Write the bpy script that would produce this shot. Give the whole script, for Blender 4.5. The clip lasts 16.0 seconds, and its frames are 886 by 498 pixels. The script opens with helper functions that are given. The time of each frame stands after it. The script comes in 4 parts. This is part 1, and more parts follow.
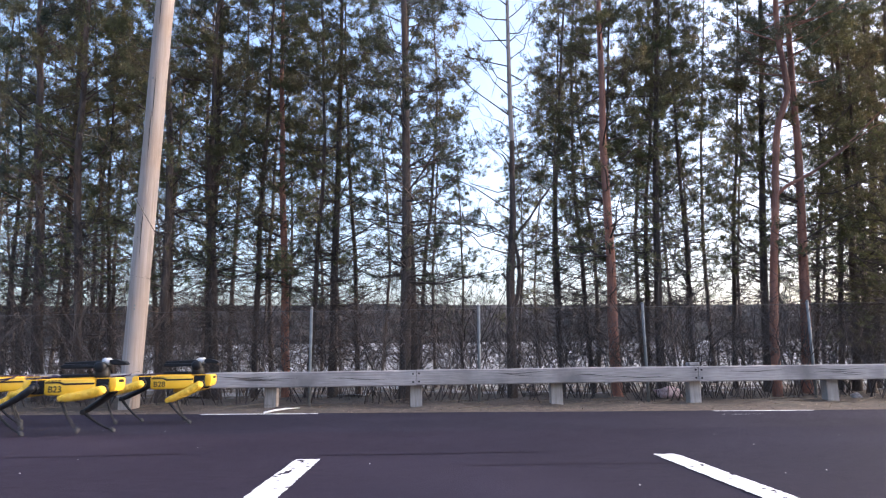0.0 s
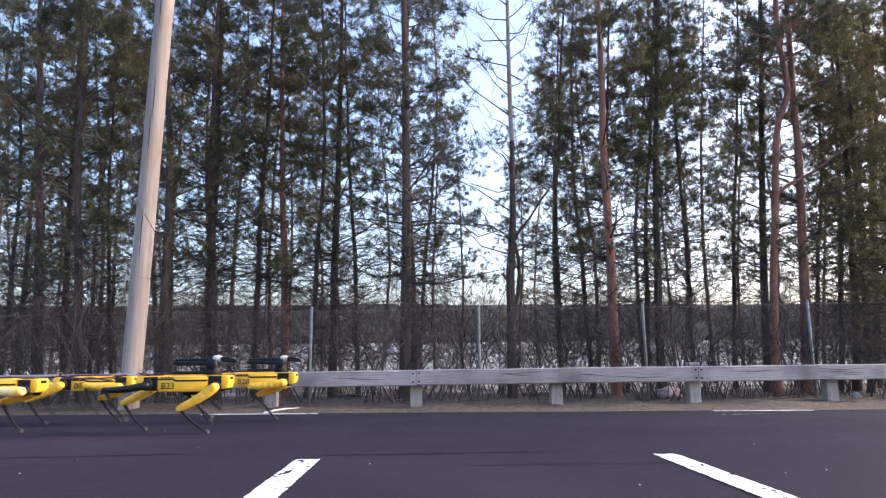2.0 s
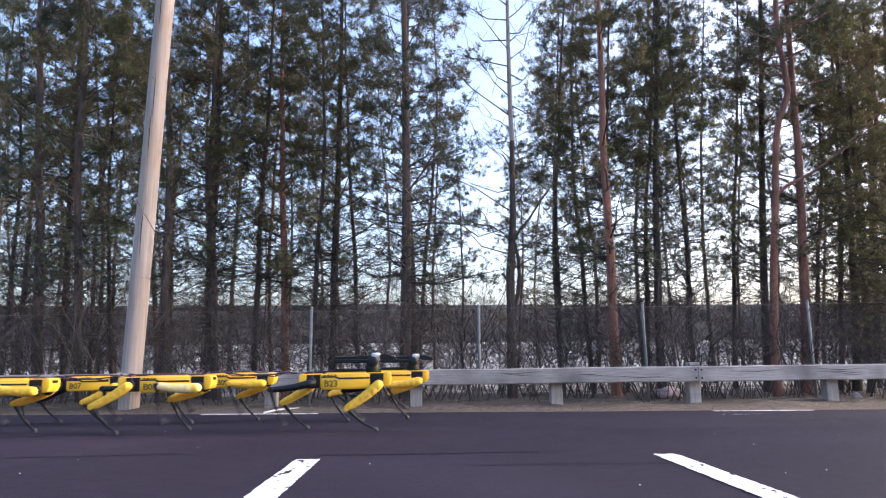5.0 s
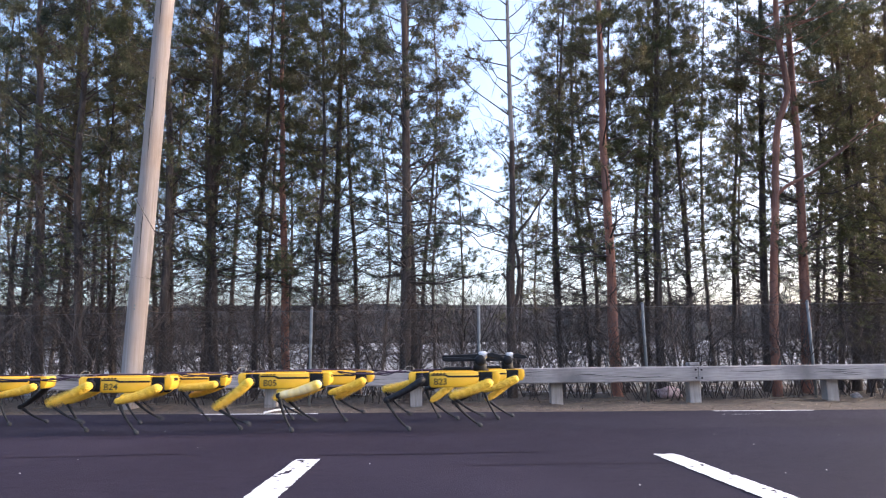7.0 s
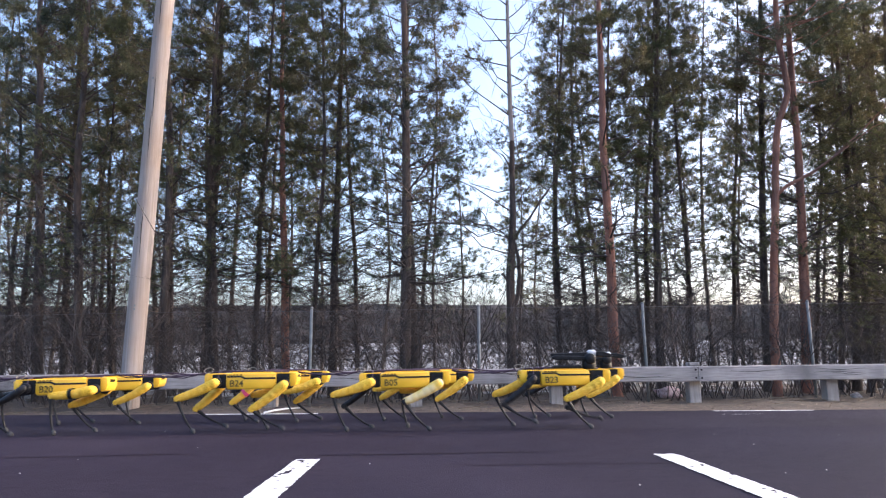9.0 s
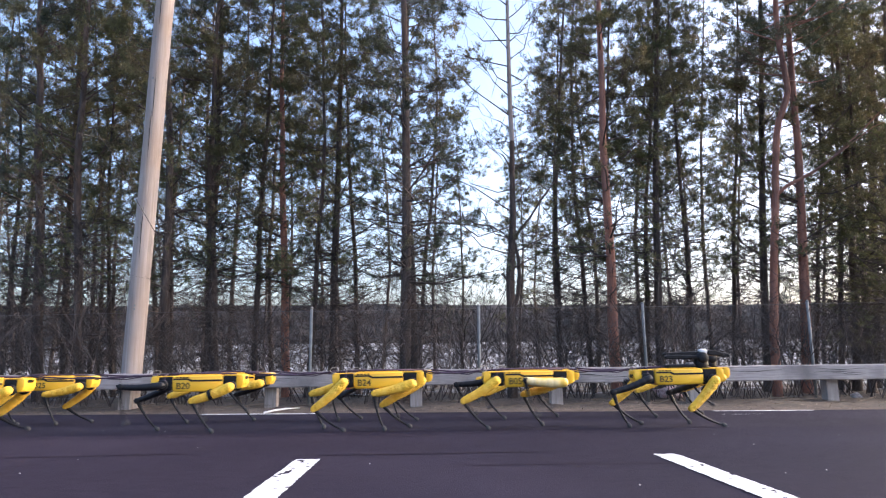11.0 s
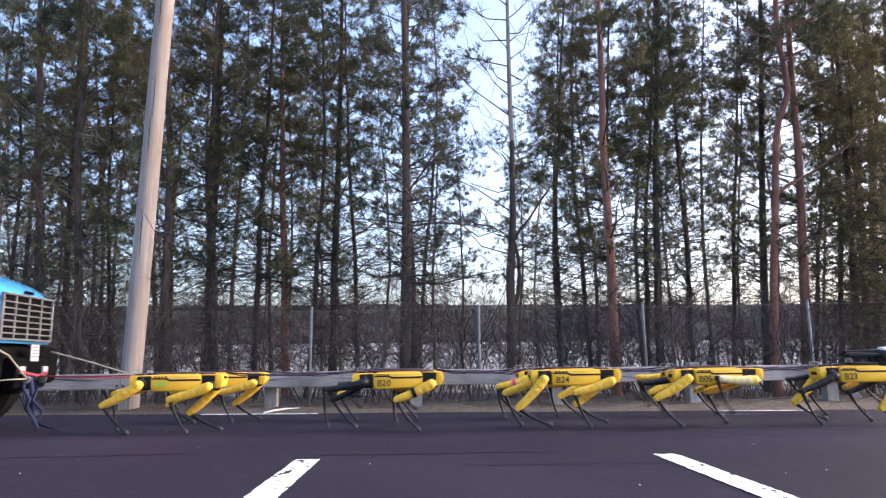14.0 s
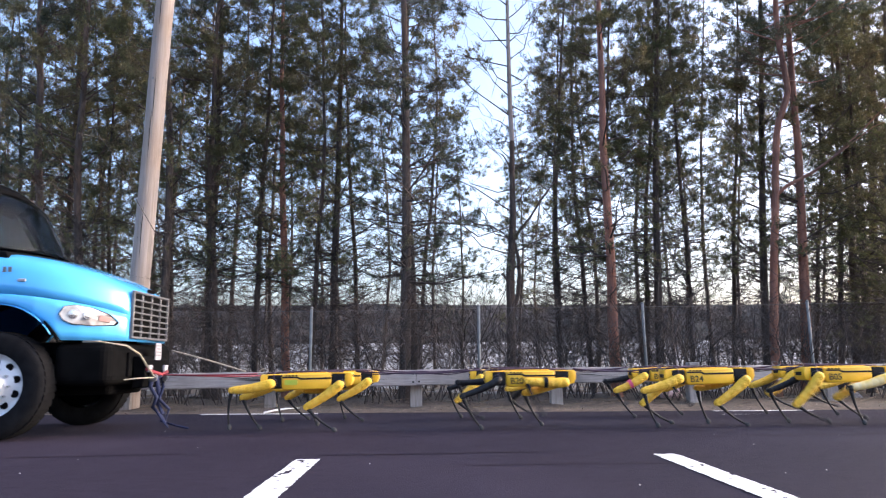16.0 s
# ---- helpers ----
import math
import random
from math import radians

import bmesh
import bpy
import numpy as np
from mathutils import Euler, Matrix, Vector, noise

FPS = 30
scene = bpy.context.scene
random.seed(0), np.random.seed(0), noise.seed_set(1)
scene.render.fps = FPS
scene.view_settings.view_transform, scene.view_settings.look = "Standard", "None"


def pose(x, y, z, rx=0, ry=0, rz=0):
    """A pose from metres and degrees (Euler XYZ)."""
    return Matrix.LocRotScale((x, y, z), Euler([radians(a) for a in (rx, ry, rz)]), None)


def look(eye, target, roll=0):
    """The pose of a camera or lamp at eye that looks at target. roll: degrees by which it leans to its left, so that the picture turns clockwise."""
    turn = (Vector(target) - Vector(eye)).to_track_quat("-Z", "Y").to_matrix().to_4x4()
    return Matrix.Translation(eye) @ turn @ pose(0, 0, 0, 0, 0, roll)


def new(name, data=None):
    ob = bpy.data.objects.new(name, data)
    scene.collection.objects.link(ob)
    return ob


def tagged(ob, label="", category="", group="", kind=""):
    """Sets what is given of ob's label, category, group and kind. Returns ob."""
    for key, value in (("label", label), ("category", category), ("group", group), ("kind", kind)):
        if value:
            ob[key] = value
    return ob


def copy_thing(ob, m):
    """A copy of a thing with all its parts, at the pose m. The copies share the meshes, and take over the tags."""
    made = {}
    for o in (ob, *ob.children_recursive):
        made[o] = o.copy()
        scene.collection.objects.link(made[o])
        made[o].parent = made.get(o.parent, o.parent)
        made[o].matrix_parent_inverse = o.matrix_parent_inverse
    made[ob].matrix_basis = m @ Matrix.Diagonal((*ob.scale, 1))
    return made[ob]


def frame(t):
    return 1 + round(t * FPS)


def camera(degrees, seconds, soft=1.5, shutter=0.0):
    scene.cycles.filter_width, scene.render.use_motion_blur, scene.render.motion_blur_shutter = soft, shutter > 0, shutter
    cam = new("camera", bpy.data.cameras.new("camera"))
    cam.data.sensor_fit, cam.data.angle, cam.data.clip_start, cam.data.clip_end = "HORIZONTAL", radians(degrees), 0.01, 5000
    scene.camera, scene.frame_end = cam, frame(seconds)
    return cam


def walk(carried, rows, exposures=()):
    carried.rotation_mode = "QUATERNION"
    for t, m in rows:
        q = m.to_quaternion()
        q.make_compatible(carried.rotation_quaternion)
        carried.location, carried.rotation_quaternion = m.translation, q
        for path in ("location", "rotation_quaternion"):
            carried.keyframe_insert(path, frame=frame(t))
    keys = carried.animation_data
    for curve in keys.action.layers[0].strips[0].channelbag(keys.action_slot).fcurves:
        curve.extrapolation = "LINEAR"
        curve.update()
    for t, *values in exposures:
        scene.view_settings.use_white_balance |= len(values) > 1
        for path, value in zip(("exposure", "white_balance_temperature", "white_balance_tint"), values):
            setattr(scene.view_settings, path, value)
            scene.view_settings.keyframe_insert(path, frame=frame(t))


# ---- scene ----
# camera: stands still on a low tripod, tilted up, looking across a parking lot
cam = camera(66, 16.0, soft=1.2, shutter=0.7)
EYE = (0.0, 0.0, 0.72)
VIEW = look(EYE, (math.sin(radians(1.5)), math.cos(radians(1.5)), 0.72 + 0.1682), -0.62)
walk(cam, [(0.0, VIEW), (16.0, VIEW)], exposures=[(0.0, 1.87, 5650, 16), (16.0, 1.87, 5650, 16)])

# ---- light: pale evening sky with the sun veiled by thin cloud ----
SUN_ELEV, SUN_AZ = radians(23), radians(82)
world = bpy.data.worlds.new("sky")
scene.world = world
world.use_nodes = True
wn = world.node_tree.nodes
sky = wn.new("ShaderNodeTexSky")
sky.sky_type = "NISHITA"
sky.sun_disc = False
sky.sun_elevation, sky.sun_rotation = SUN_ELEV, SUN_AZ
sky.air_density, sky.dust_density, sky.ozone_density = 1.0, 5.0, 0.3
wn["Background"].inputs[1].default_value = 0.15
world.node_tree.links.new(sky.outputs[0], wn["Background"].inputs[0])
sun = new("sun", bpy.data.lights.new("sun", "SUN"))
sun.data.energy, sun.data.angle, sun.data.color = 0.15, radians(40), (1.0, 0.90, 0.82)
sdir = Vector((math.sin(SUN_AZ) * math.cos(SUN_ELEV), math.cos(SUN_AZ) * math.cos(SUN_ELEV), math.sin(SUN_ELEV)))
sun.matrix_world = look(sdir * 50, (0, 0, 0))


# ---- materials ----
def mat(name, c1, c2, scale=6.0, rough=0.7, metal=0.0, bump=0.0, bump_scale=60.0, c3=None, big=0.7, stretch=(1, 1, 1), rnd=0.0,
        island=False, coords="Object", coat=0.0, spec=0.5):
    """Two colours mixed by noise, a third by a larger noise, fine relief, and a shade that varies from piece to piece."""
    m = bpy.data.materials.new(name)
    m.use_nodes = True
    nt = m.node_tree
    n, l = nt.nodes, nt.links
    b = n["Principled BSDF"]
    tc = n.new("ShaderNodeTexCoord")
    mp = n.new("ShaderNodeMapping")
    mp.inputs["Scale"].default_value = stretch
    l.new(tc.outputs[coords], mp.inputs[0])
    t = n.new("ShaderNodeTexNoise")
    t.inputs["Scale"].default_value, t.inputs["Detail"].default_value = scale, 6
    l.new(mp.outputs[0], t.inputs[0])
    ramp = n.new("ShaderNodeMapRange")
    ramp.inputs[1].default_value, ramp.inputs[2].default_value = 0.35, 0.65
    l.new(t.outputs[0], ramp.inputs[0])
    mx = n.new("ShaderNodeMix")
    mx.data_type = "RGBA"
    mx.inputs[6].default_value, mx.inputs[7].default_value = (*c1, 1), (*c2, 1)
    l.new(ramp.outputs[0], mx.inputs[0])
    out = mx.outputs[2]
    if c3:
        t2 = n.new("ShaderNodeTexNoise")
        t2.inputs["Scale"].default_value, t2.inputs["Detail"].default_value = big, 4
        l.new(tc.outputs[coords], t2.inputs[0])
        r2 = n.new("ShaderNodeMapRange")
        r2.inputs[1].default_value, r2.inputs[2].default_value = 0.45, 0.68
        l.new(t2.outputs[0], r2.inputs[0])
        m2 = n.new("ShaderNodeMix")
        m2.data_type = "RGBA"
        m2.inputs[7].default_value = (*c3, 1)
        l.new(r2.outputs[0], m2.inputs[0])
        l.new(out, m2.inputs[6])
        out = m2.outputs[2]
    if rnd:
        src = n.new("ShaderNodeNewGeometry").outputs["Random Per Island"] if island else n.new("ShaderNodeObjectInfo").outputs["Random"]
        r3 = n.new("ShaderNodeMapRange")
        r3.inputs[3].default_value, r3.inputs[4].default_value = 1 - rnd, 1 + rnd
        l.new(src, r3.inputs[0])
        hs = n.new("ShaderNodeHueSaturation")
        l.new(r3.outputs[0], hs.inputs["Value"])
        l.new(out, hs.inputs["Color"])
        out = hs.outputs[0]
    l.new(out, b.inputs["Base Color"])
    b.inputs["Roughness"].default_value, b.inputs["Metallic"].default_value = rough, metal
    b.inputs["Coat Weight"].default_value = coat
    b.inputs["Specular IOR Level"].default_value = spec
    if bump:
        t4 = n.new("ShaderNodeTexNoise")
        t4.inputs["Scale"].default_value, t4.inputs["Detail"].default_value = bump_scale, 5
        l.new(mp.outputs[0], t4.inputs[0])
        bp = n.new("ShaderNodeBump")
        bp.inputs["Strength"].default_value, bp.inputs["Distance"].default_value = bump, 0.02
        l.new(t4.outputs[0], bp.inputs["Height"])
        l.new(bp.outputs[0], b.inputs["Normal"])
    return m


M = {}
M["asphalt"] = mat("asphalt", (0.0235, 0.0205, 0.0325), (0.031, 0.027, 0.043), 9, 0.85, 0, 0.5, 160, (0.038, 0.0335, 0.0515), 0.35, (0.5, 1.6, 1), spec=0.08)


def tint_along_x(m, a, b, x0, x1):
    """Tints the paving from colour a at low x to colour b at high x, with a broad blotchy change between them."""
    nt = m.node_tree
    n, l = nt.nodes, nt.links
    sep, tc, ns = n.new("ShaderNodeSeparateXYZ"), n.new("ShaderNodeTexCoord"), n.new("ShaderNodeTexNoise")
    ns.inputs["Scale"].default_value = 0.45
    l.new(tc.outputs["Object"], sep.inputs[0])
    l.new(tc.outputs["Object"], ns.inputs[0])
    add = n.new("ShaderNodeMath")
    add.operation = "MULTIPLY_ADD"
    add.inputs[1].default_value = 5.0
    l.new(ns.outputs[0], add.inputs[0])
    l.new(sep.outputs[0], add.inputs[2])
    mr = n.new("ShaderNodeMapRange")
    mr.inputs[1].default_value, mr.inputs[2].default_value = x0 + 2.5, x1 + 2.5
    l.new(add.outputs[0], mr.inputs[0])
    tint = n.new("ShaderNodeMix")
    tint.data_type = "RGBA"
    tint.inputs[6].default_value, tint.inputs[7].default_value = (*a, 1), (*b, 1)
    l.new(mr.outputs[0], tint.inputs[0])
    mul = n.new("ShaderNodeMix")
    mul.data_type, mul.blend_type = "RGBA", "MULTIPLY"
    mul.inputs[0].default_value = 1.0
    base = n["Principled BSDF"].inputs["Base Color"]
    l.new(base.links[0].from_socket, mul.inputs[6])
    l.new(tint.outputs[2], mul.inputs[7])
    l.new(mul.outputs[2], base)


# warm and lighter at low x, cool and darker at high x
tint_along_x(M["asphalt"], (1.08, 0.98, 0.96), (0.72, 0.76, 0.86), -2.0, 4.5)
M["patch"] = mat("dark_asphalt", (0.021, 0.0195, 0.031), (0.029, 0.0262, 0.041), 9, 0.85, 0, 0.5, 160, (0.035, 0.031, 0.048), 0.5, (0.5, 1.6, 1), spec=0.08)
M["tar"] = mat("tar", (0.018, 0.014, 0.020), (0.026, 0.021, 0.029), 12, 0.8, spec=0.05)
M["line"] = mat("road_paint", (0.80, 0.80, 0.80), (0.62, 0.62, 0.63), 14, 0.7, 0, 0.3, 120)
M["soil"] = mat("needle_litter", (0.075, 0.055, 0.043), (0.155, 0.118, 0.09), 7, 0.95, 0, 1.0, 40, (0.11, 0.088, 0.068), 0.9)
M["straw"] = mat("dry_straw", (0.15, 0.115, 0.08), (0.27, 0.215, 0.155), 5, 0.9, rnd=0.45, island=True)
M["lot"] = mat("pale_gravel", (0.07, 0.068, 0.068), (0.38, 0.37, 0.37), 1.6, 0.9, c3=(0.06, 0.052, 0.046), big=0.5)
M["hill"] = mat("far_woods", (0.014, 0.013, 0.013), (0.105, 0.092, 0.09), 1.9, 0.95, 0, 0, 1, (0.035, 0.034, 0.032), 0.2)
M["greywood"] = mat("weathered_timber", (0.31, 0.28, 0.27), (0.46, 0.415, 0.40), 5, 0.85, 0, 0.5, 30, (0.19, 0.175, 0.175), 1.3, (0.6, 9, 9), 0.12)
M["postwood"] = mat("weathered_post", (0.36, 0.32, 0.29), (0.50, 0.445, 0.41), 5, 0.85, 0, 0.5, 30, (0.22, 0.2, 0.19), 1.3, (9, 9, 0.6), 0.12)
M["pole"] = mat("pole_wood", (0.32, 0.265, 0.235), (0.43, 0.365, 0.33), 3.2, 0.85, 0, 0.6, 18, (0.34, 0.25, 0.19), 0.5, (8, 8, 0.25))
M["galv"] = mat("galvanised_steel", (0.165, 0.17, 0.165), (0.24, 0.245, 0.24), 9, 0.65, 0.1, rnd=0.1)
M["wire"] = mat("fence_wire", (0.10, 0.09, 0.085), (0.18, 0.16, 0.15), 9, 0.7, 0.3)
M["bark"] = mat("pine_bark", (0.047, 0.037, 0.033), (0.098, 0.076, 0.064), 4, 0.95, 0, 1.0, 22, (0.13, 0.083, 0.06), 0.45, (3, 3, 0.7), 0.2)
M["redbark"] = mat("orange_bark", (0.25, 0.11, 0.075), (0.36, 0.165, 0.11), 4, 0.9, 0, 0.9, 20, (0.14, 0.085, 0.066), 0.5, (3, 3, 0.7), 0.1)
M["palebark"] = mat("grey_dead_bark", (0.36, 0.29, 0.245), (0.48, 0.40, 0.345), 4, 0.9, 0, 0.8, 20, (0.15, 0.105, 0.085), 0.35, (3, 3, 0.7))
M["needle"] = mat("pine_needles", (0.075, 0.084, 0.038), (0.165, 0.160, 0.072), 1.4, 0.6, c3=(0.185, 0.142, 0.076), big=0.5, rnd=0.35, island=True, spec=0.3)
M["needle_b"] = mat("bluish_pine_needles", (0.056, 0.069, 0.047), (0.12, 0.131, 0.078), 1.4, 0.6, c3=(0.145, 0.118, 0.079), big=0.5, rnd=0.35, island=True, spec=0.3)
M["twig"] = mat("bare_twigs", (0.042, 0.034, 0.031), (0.10, 0.081, 0.073), 5, 0.9, rnd=0.45, island=True)
M["yellow"] = mat("yellow_shell", (0.93, 0.525, 0.028), (0.96, 0.56, 0.038), 5, 0.34, 0, 0.06, 90, (0.87, 0.485, 0.022), 3.0)
M["yfoam"] = mat("yellow_leg_cover", (0.93, 0.515, 0.028), (0.97, 0.60, 0.07), 14, 0.6, 0, 0.9, 85, (0.86, 0.52, 0.02), 4.0)
M["black"] = mat("black_polymer", (0.008, 0.008, 0.010), (0.015, 0.015, 0.018), 12, 0.5, 0, 0.1, 90, spec=0.25)
M["code"] = mat("code_ink", (0.06, 0.04, 0.012), (0.10, 0.065, 0.015), 30, 0.6)
M["legblack"] = mat("black_leg", (0.008, 0.008, 0.010), (0.016, 0.016, 0.019), 12, 0.5, spec=0.3)
M["rubber"] = mat("grey_rubber", (0.03, 0.03, 0.032), (0.06, 0.06, 0.064), 20, 0.8)
M["grey"] = mat("grey_sensor", (0.45, 0.45, 0.46), (0.6, 0.6, 0.62), 12, 0.35)
M["pink"] = mat("pink_tape", (0.75, 0.10, 0.22), (0.68, 0.08, 0.18), 12, 0.6)
M["green"] = mat("green_tape", (0.45, 0.52, 0.05), (0.58, 0.54, 0.05), 12, 0.6)
M["pale"] = mat("worn_pale_cover", (0.82, 0.66, 0.36), (0.85, 0.55, 0.06), 7, 0.6)
M["strap"] = mat("dark_webbing", (0.035, 0.025, 0.045), (0.07, 0.04, 0.07), 40, 0.85)
M["redrope"] = mat("red_rope", (0.20, 0.02, 0.035), (0.28, 0.04, 0.055), 60, 0.8, 0, 0.4, 200)
M["whiterope"] = mat("cream_rope", (0.26, 0.225, 0.18), (0.38, 0.335, 0.28), 60, 0.85, 0, 0.4, 200)
M["bluerope"] = mat("blue_cloth_strap", (0.012, 0.016, 0.05), (0.022, 0.03, 0.085), 30, 0.85)
M["truckblue"] = mat("sky_blue_paint", (0.09, 0.42, 0.88), (0.10, 0.44, 0.90), 2, 0.22, 0, 0, 1, (0.085, 0.40, 0.85), 0.8, coat=0.7)
M["chrome"] = mat("chrome", (0.70, 0.70, 0.72), (0.60, 0.60, 0.62), 8, 0.22, 0.9)
M["grillegrey"] = mat("grille_grey", (0.14, 0.14, 0.155), (0.20, 0.20, 0.215), 8, 0.4, 0.3)
M["tyre"] = mat("tyre_rubber", (0.008, 0.008, 0.0095), (0.014, 0.014, 0.0155), 9, 0.95, 0, 0.2, 60, spec=0.05)
M["rim"] = mat("white_steel_wheel", (0.72, 0.72, 0.74), (0.60, 0.60, 0.62), 6, 0.4, 0.2)
M["dark"] = mat("dark_chassis", (0.003, 0.003, 0.0035), (0.006, 0.006, 0.0065), 6, 0.85, spec=0.04)
M["cabin"] = mat("grey_cab_lining", (0.03, 0.03, 0.034), (0.05, 0.05, 0.054), 6, 0.9)
M["lamp"] = mat("headlamp_reflector", (0.75, 0.75, 0.77), (0.30, 0.29, 0.30), 9, 0.2, 0.5)
M["amber"] = mat("amber_lens", (0.42, 0.25, 0.22), (0.36, 0.22, 0.2), 9, 0.25)
M["whiteplate"] = mat("white_plate", (0.34, 0.33, 0.37), (0.46, 0.45, 0.50), 25, 0.6)
M["bag"] = mat("pink_plastic", (0.52, 0.33, 0.32), (0.62, 0.48, 0.46), 14, 0.5, 0, 0.6, 30)
M["litter"] = mat("pale_litter", (0.30, 0.29, 0.30), (0.5, 0.48, 0.48), 9, 0.8)


def translucent(m, share):
    """Thin leaves let some light through."""
    nt = m.node_tree
    b = nt.nodes["Principled BSDF"]
    tr = nt.nodes.new("ShaderNodeBsdfTranslucent")
    mx = nt.nodes.new("ShaderNodeMixShader")
    mx.inputs[0].default_value = share
    nt.links.new(b.inputs["Base Color"].links[0].from_socket, tr.inputs[0])
    nt.links.new(b.outputs[0], mx.inputs[1])
    nt.links.new(tr.outputs[0], mx.inputs[2])
    nt.links.new(mx.outputs[0], nt.nodes["Material Output"].inputs[0])


translucent(M["needle"], 0.45)
translucent(M["needle_b"], 0.4)


def glass_mat(name, tint, rough=0.02):
    m = bpy.data.materials.new(name)
    m.use_nodes = True
    b = m.node_tree.nodes["Principled BSDF"]
    b.inputs["Base Color"].default_value = (*tint, 1)
    b.inputs["Roughness"].default_value = rough
    b.inputs["Transmission Weight"].default_value = 1.0
    b.inputs["IOR"].default_value = 1.2
    return m


M["glass"] = glass_mat("window_glass", (0.30, 0.36, 0.40))
M["lens"] = glass_mat("lamp_lens", (0.95, 0.95, 0.97))


# ---- mesh helpers ----
def part(name, bm, material, parent=None, label="", smooth=False):
    me = bpy.data.meshes.new(name)
    bm.to_mesh(me)
    bm.free()
    me.materials.append(material)
    if smooth:
        for p in me.polygons:
            p.use_smooth = True
    ob = new(name, me)
    ob.parent = parent
    if label:
        tagged(ob, label)
    return ob


def raw(name, verts, faces, material, parent=None, label="", smooth=False):
    me = bpy.data.meshes.new(name)
    me.from_pydata([tuple(v) for v in verts], [], [tuple(f) for f in faces])
    me.materials.append(material)
    if smooth:
        for p in me.polygons:
            p.use_smooth = True
    me.update()
    ob = new(name, me)
    ob.parent = parent
    if label:
        tagged(ob, label)
    return ob


def empty(name, label, category, group="", m=None, kind=""):
    ob = new(name)
    ob.empty_display_size = 0.1
    if m is not None:
        ob.matrix_basis = m
    return tagged(ob, label, category, group, kind)


def box(x0, x1, y0, y1, z0, z1, bevel=0.0, segs=2, bm=None):
    bm = bm or bmesh.new()
    r = bmesh.ops.create_cube(bm, size=1)
    for v in r["verts"]:
        v.co = Vector(((x0 + x1) / 2 + v.co.x * (x1 - x0), (y0 + y1) / 2 + v.co.y * (y1 - y0), (z0 + z1) / 2 + v.co.z * (z1 - z0)))
    if bevel:
        es = list({e for v in r["verts"] for e in v.link_edges})
        bmesh.ops.bevel(bm, geom=es, offset=bevel, segments=segs, affect="EDGES", profile=0.5)
    return bm


def prism(profile, y0, y1, bevel=0.0, bm=None, segs=2):
    """A closed outline in x and z, thickened from y0 to y1."""
    bm = bm or bmesh.new()
    a = [bm.verts.new((x, y0, z)) for x, z in profile]
    b = [bm.verts.new((x, y1, z)) for x, z in profile]
    k = len(a)
    bm.faces.new(a)
    bm.faces.new(b[::-1])
    for i in range(k):
        bm.faces.new((a[i], b[i], b[(i + 1) % k], a[(i + 1) % k]))
    bmesh.ops.recalc_face_normals(bm, faces=bm.faces)
    if bevel:
        bmesh.ops.bevel(bm, geom=list(bm.edges), offset=bevel, segments=segs, affect="EDGES", profile=0.5)
    return bm


def lathe(profile, segs=32, axis="Y", bm=None, at=(0, 0, 0), closed=True):
    """Radius and height pairs turned round an axis."""
    bm = bm or bmesh.new()
    rings = []
    for r, h in profile:
        ring = []
        for i in range(segs):
            a = 2 * math.pi * i / segs
            c, s = r * math.cos(a), r * math.sin(a)
            p = {"Y": (c, h, s), "Z": (c, s, h), "X": (h, c, s)}[axis]
            ring.append(bm.verts.new((p[0] + at[0], p[1] + at[1], p[2] + at[2])))
        rings.append(ring)
    for a, b in zip(rings, rings[1:]):
        for i in range(segs):
            bm.faces.new((a[i], a[(i + 1) % segs], b[(i + 1) % segs], b[i]))
    if closed:
        bm.faces.new(rings[0])
        bm.faces.new(rings[-1])
    bmesh.ops.recalc_face_normals(bm, faces=bm.faces)
    return bm


class Soup:
    """Vertices and faces gathered for one mesh."""

    def __init__(self):
        self.v, self.f = [], []

    def tube(self, pts, radii, sides=6, cap=False):
        pts = [Vector(p) for p in pts]
        base = len(self.v)
        for i, p in enumerate(pts):
            d = (pts[min(i + 1, len(pts) - 1)] - pts[max(i - 1, 0)]).normalized()
            a = d.orthogonal().normalized() if abs(d.z) < 0.9 else (Vector((1, 0, 0)) - d * d.x).normalized()
            b = d.cross(a)
            for k in range(sides):
                t = 2 * math.pi * k / sides
                self.v.append(tuple(p + (a * math.cos(t) + b * math.sin(t)) * radii[i]))
        for i in range(len(pts) - 1):
            for k in range(sides):
                q = base + i * sides
                self.f.append((q + k, q + (k + 1) % sides, q + sides + (k + 1) % sides, q + sides + k))
        if cap:
            self.f.append(tuple(range(base + sides - 1, base - 1, -1)))
            self.f.append(tuple(range(len(self.v) - sides, len(self.v))))

    def ob(self, name, material, parent=None, label="", smooth=True):
        return raw(name, self.v, self.f, material, parent, label, smooth)


def lettering(text, size, material, parent, m, label=""):
    cu = bpy.data.curves.new("lettering", "FONT")
    cu.body, cu.size, cu.extrude, cu.align_x, cu.resolution_u, cu.offset = text, size, 0.0015, "CENTER", 3, 0.0014
    tmp = bpy.data.objects.new("lettering", cu)
    scene.collection.objects.link(tmp)
    me = bpy.data.meshes.new_from_object(tmp.evaluated_get(bpy.context.evaluated_depsgraph_get()))
    bpy.data.objects.remove(tmp)
    me.materials.clear()
    me.materials.append(material)
    ob = new("lettering", me)
    ob.parent, ob.matrix_basis = parent, m
    return tagged(ob, label) if label else ob


